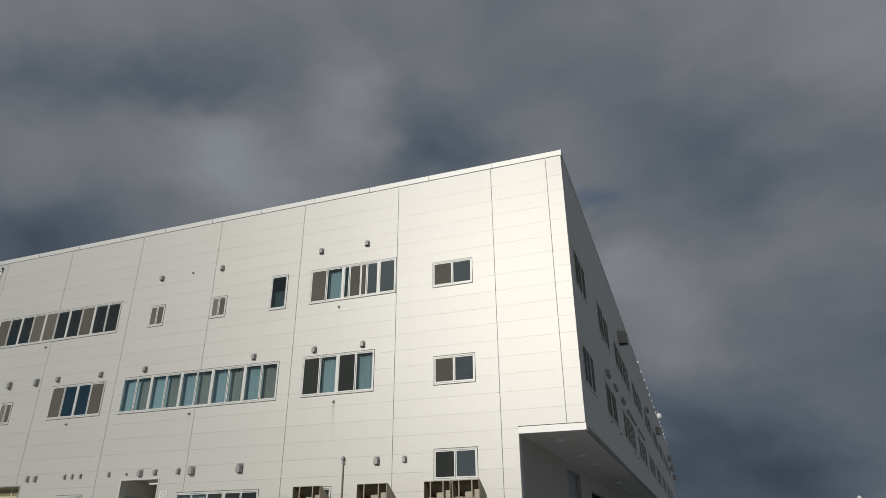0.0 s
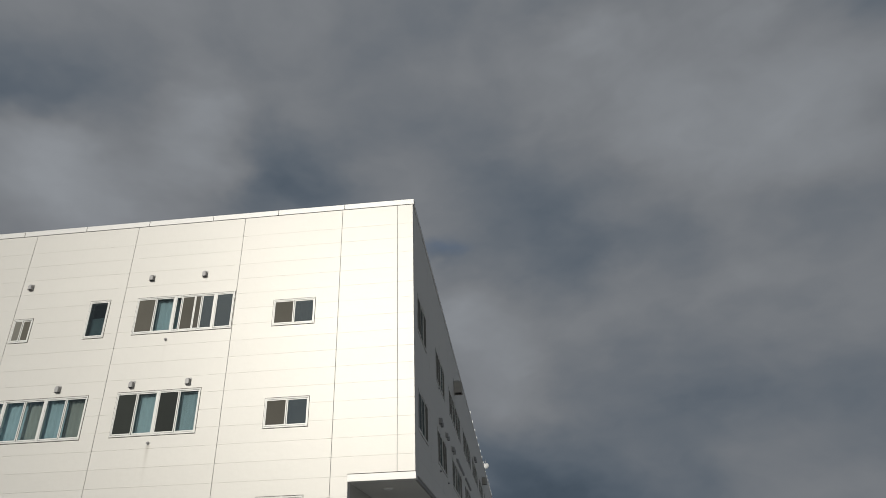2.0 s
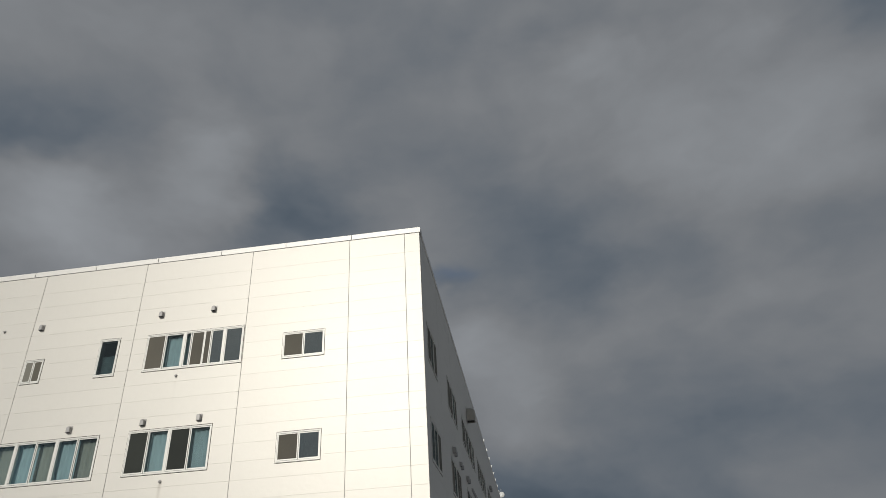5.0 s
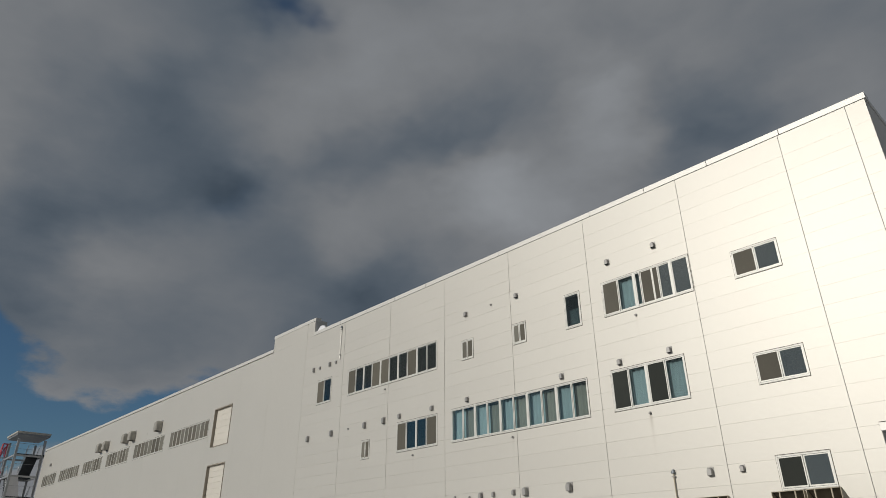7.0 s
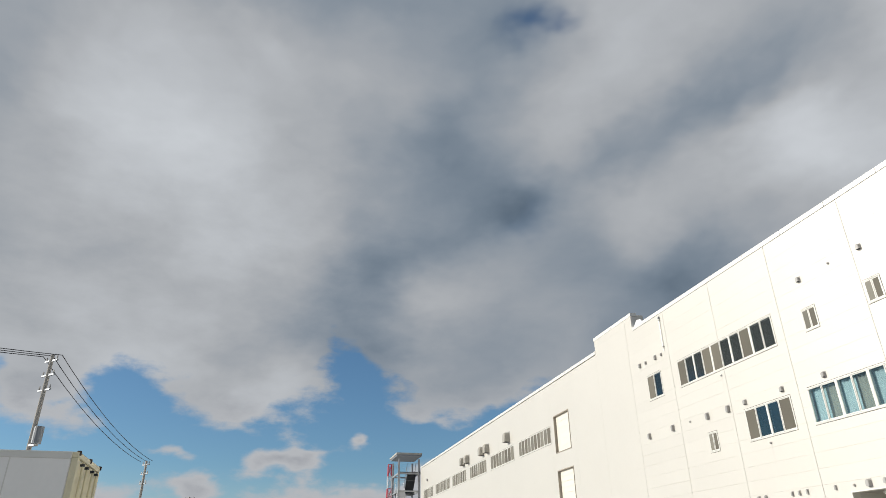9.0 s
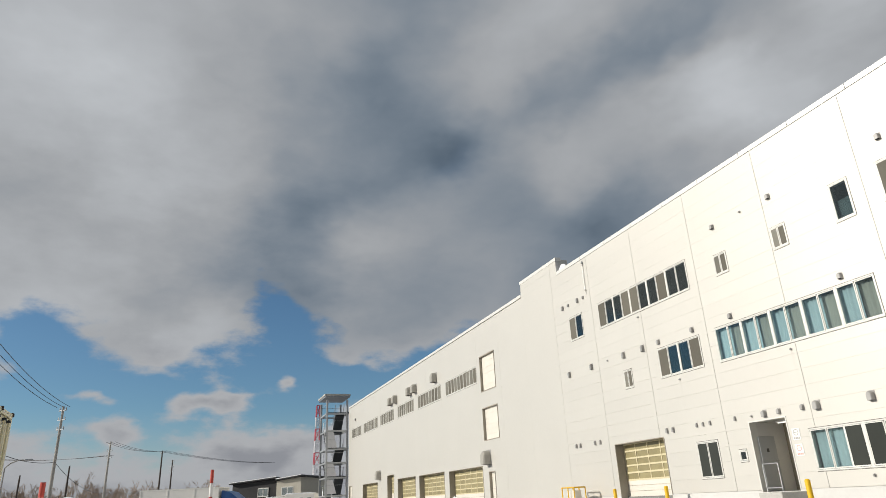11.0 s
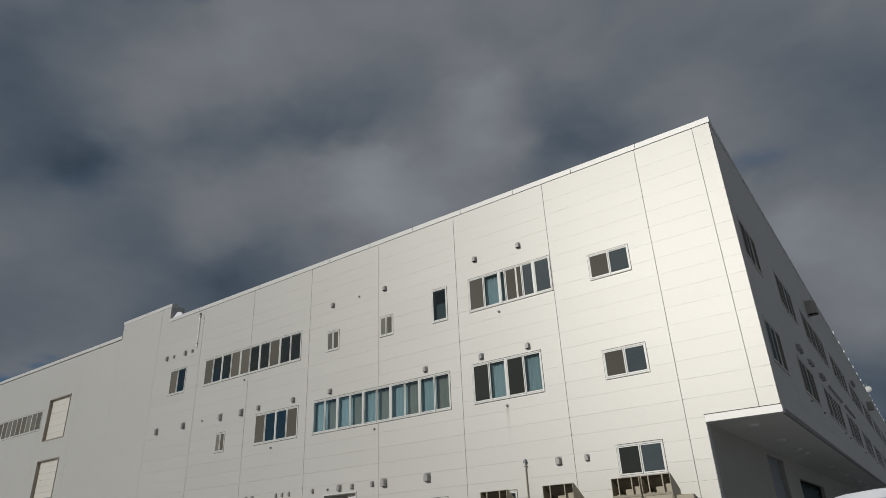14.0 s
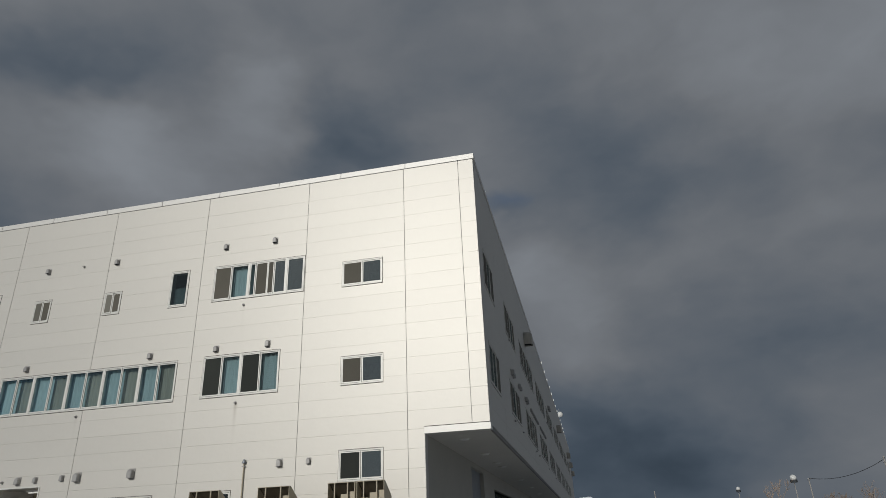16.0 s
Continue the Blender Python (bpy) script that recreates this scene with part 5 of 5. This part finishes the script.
cable(TOPS[2] + Vector((0, 0, -5.6)), bearing(84, 120, 4.9), 0.3, 0.02)
cable(TOPS[9], TOPS[10] + Vector((0, 0, -0.5)), 1.2, 0.05)


def street_lamp(az, dist, el, globe, label):
    p = bearing(az, dist)
    h = EYE[2] + dist * math.tan(radians(el))
    s = thing("street_lamp", label, "street lamp", pose(p.x, p.y, 0), group="street lamps")
    bm = bmesh.new()
    rod(bm, (0, 0, 0), (0, 0, h), 0.11, 10, 0.07)
    part("post", bm, POLE, s)
    if globe:
        bm = bmesh.new()
        bmesh.ops.create_uvsphere(bm, u_segments=14, v_segments=9, radius=globe)
        bmesh.ops.translate(bm, verts=bm.verts[:], vec=(0, 0, h))
        part("globe", bm, LAMP, s, "white lamp globe", smooth=True)
        bm = bmesh.new()
        rod(bm, (0, 0, h - globe - 0.25), (0, 0, h - globe * 0.6), globe * 1.1, 12)
        part("shade", bm, STEEL_DARK, s)
    else:
        bm = bmesh.new()
        pts = [Vector((0, 0.0, h)), Vector((0, 0.5, h + 0.5)), Vector((0, 1.2, h + 0.8)), Vector((0, 2.0, h + 0.85))]
        for a, b in zip(pts, pts[1:]):
            rod(bm, a, b, 0.06, 8)
        part("arm", bm, POLE, s)
        solid("lamp_head", -0.15, 0.15, 1.8, 2.6, h + 0.78, h + 0.92, mat=GALV, parent=s, bevel=0.03)


street_lamp(102.5, 90, 3.5, 0, "curved roadside street lamp on a pale post")
street_lamp(-10.3, 150, 2.9, 0.38, "far street lamp with a white globe")
street_lamp(-14.2, 150, 3.4, 0.6, "far street lamp with a large white head")


def striped_pole(az, dist, el):
    p = bearing(az, dist)
    h = EYE[2] + dist * math.tan(radians(el))
    s = thing("snow_marker_pole", "red and white striped snow marker pole", "marker pole", pose(p.x, p.y, 0), group="snow markers")
    n = 5
    for k in range(n):
        bm = bmesh.new()
        rod(bm, (0, 0, h * k / n), (0, 0, h * (k + 1) / n), 0.11, 12)
        part("band", bm, RED if k % 2 == 0 else LABEL, s)


striped_pole(100.0, 34, 2.5)
striped_pole(88.5, 48, 3.1)
snow_heap("snow_bank", -29.5, -8.9, -0.02, 4.0, 3.2, 2.3, "ploughed heap of old snow at the yard's edge", 11)
snow_heap("snow_bank", -30.5, -4.6, -0.02, 3.5, 2.6, 1.95, "ploughed heap of old snow at the yard's edge", 12)
snow_heap("snow_bank", -33.5, -6.6, -0.02, 3.5, 2.2, 1.75, "ploughed heap of old snow at the yard's edge", 13)
snow_heap("snow_bank", -40.5, 15.4, -0.02, 2.6, 1.8, 1.75, "heap of shovelled snow against the factory wall", 14)
snow_heap("snow_bank", -22.4, 16.9, -0.02, 0.9, 0.7, 1.05, "heap of shovelled snow against the factory wall", 15)


# ---------------------------------------------------------------- bare trees
def bare_tree(seed, h):
    rng = random.Random(seed)
    t = thing("bare_tree", "leafless winter tree with fine brown branches", "tree", group="bare trees")
    trunk, twigs = bmesh.new(), bmesh.new()

    def grow(bm, p, d, length, r, depth):
        q = p + d * length
        rod(bm if depth > 3 else twigs, p, q, r, 5 if depth > 3 else 3, r * 0.68)
        if depth == 0:
            return
        for _ in range(rng.choice((2, 3, 3)) if depth > 1 else 4):
            nd_ = (d + Vector((rng.uniform(-1, 1), rng.uniform(-1, 1), rng.uniform(-0.25, 0.7))) * 0.62).normalized()
            grow(bm, p.lerp(q, rng.uniform(0.55, 1.0)), nd_, length * rng.uniform(0.6, 0.82), max(r * 0.6, 0.018), depth - 1)

    grow(trunk, Vector((0, 0, 0)), Vector((0, 0, 1)), h * 0.24, h * 0.009, 5)
    part("trunk", trunk, BARK, t)
    part("crown", twigs, BARK, t)
    return t


_trees = [bare_tree(k, 15.0) for k in range(3)]
_rng = random.Random(5)
_spots = [(88.2 + 0.34 * k + _rng.uniform(-0.3, 0.3), _rng.uniform(130, 175), _rng.uniform(0.55, 0.85)) for k in range(64)] + [(88.0 + 0.28 * k + _rng.uniform(-0.3, 0.3), _rng.uniform(180, 240), _rng.uniform(0.7, 1.05)) for k in range(70)]
_spots += [(-12.5, 150, 1.1), (-11.4, 160, 0.75), (-16.2, 150, 0.9), (-17.4, 155, 0.8), (-18.8, 150, 0.85), (-7.5, 165, 0.7), (-21.5, 150, 1.0), (-23.0, 150, 0.9)]
for _i, (_az, _d, _s) in enumerate(_spots):
    _p = bearing(_az, _d)
    _m = pose(_p.x, _p.y, 0, 0, 0, _rng.uniform(0, 360)) @ Matrix.Diagonal((_s, _s, _s, 1))
    if _i < 3:
        _trees[_i].matrix_basis = _m
    else:
        _c = copy_thing(_trees[_i % 3], _m)
        _c.matrix_basis = _m

# ---------------------------------------------------------------- wall panels
COLS = [CORNER, -3.16, -4.99, -8.3, -12.02, -15.67, -19.44, -23.18, -26.9, -30.6]
while COLS[-1] - 3.72 > FAR + 1.5:
    COLS.append(COLS[-1] - 3.72)
COLS.append(FAR)
ROWS = [1.47 + 0.0] + [4.53 - 0.515 * k for k in range(5, 0, -1)] + [4.53 + 0.515 * k for k in range(17)]
ROWS = ROWS[:-1] + [12.95]
VGAP, HGAP = 0.008, 0.0017


def panel_mesh(rects, y0, y1):
    bm = bmesh.new()
    for x0, x1, z0, z1 in rects:
        box(bm, x0, x1, y0, y1, z0, z1)
    return bm


def panel_rects(x0, x1, z0, z1, holes, ease=1.0):
    rects = [(x0 + VGAP * ease, x1 - VGAP * ease, z0 + HGAP * ease, z1 - HGAP * ease)]
    for h in holes:
        rects = cut(rects, h)
    return rects


far_rects = []
pieces = 0
panel_mesh_cache = {}
for _c, (x1, x0) in enumerate(zip(COLS, COLS[1:])):
    for z0, z1 in zip(ROWS, ROWS[1:]):
        if x1 > INNER - 0.6 and z1 <= 4.54:
            if x0 >= INNER:
                continue
            rects = panel_rects(x0, min(x1, INNER), z0, z1, HOLES) if x1 > INNER else panel_rects(x0, x1, z0, z1, HOLES)
        else:
            rects = panel_rects(x0, x1, z0, z1, HOLES, 1.0 if x0 > -31 else 0.35)
        if not rects:
            continue
        if x0 > -31:
            whole = len(rects) == 1 and abs(rects[0][1] - rects[0][0] - (x1 - x0 - 2 * VGAP)) < 1e-6 and abs(rects[0][3] - rects[0][2] - (z1 - z0 - 2 * HGAP)) < 1e-6
            key = (round(x1 - x0, 3), round(z1 - z0, 3))
            if whole and key in panel_mesh_cache:
                ob = new("wall_panel", panel_mesh_cache[key])
            else:
                shifted = [(a - x0, b - x0, c - z0, d - z0) for a, b, c, d in rects]
                me = mesh_of("wall_panel", panel_mesh(shifted, 0.0, 0.03), PANEL)
                if whole:
                    panel_mesh_cache[key] = me
                ob = new("wall_panel", me)
            ob.parent = wall_front
            ob.location = (x0, FACE, z0)
            pieces += 1
        else:
            far_rects += rects
_xs = [-34.3, -30.6, -29.87]
for a, b in zip(_xs, _xs[1:]):
    far_rects += panel_rects(a, b, 12.95, 13.42, []) + panel_rects(a, b, 13.42, 13.84, [])
_far = part("far_wall_panels", panel_mesh(far_rects, FACE, FACE + 0.03), PANEL, wall_front)
tagged(_far, kind="stuff")
# dark sealant in the upright joints
_bm = bmesh.new()
for _x in COLS[1:-1]:
    _low = SOFF + 0.17 if _x > INNER else 1.47
    _rs = [(_x - VGAP - 0.002, _x + VGAP + 0.002, _low, 12.95)]
    for _h in HOLES:
        _rs = cut(_rs, _h)
    for _a, _b, _c, _d in _rs:
        box(_bm, _a, _b, FACE + 0.012, FACE + 0.032, _c, _d)
part("joint_sealant", _bm, GASKET, wall_front)
_side = []
_n = 21
_step = (SIDE_END - FACE - 0.04) / _n
for _k in range(_n):
    for z0, z1 in zip(ROWS[6:], ROWS[7:]):
        _side += panel_rects(0.035 + _k * _step, 0.035 + (_k + 1) * _step, z0, z1, [w[:4] for w in SIDE_WINDOWS])
tagged(part("side_wall_panels", panel_mesh(_side, 0.0, 0.03), PANEL, wall_side), kind="stuff")
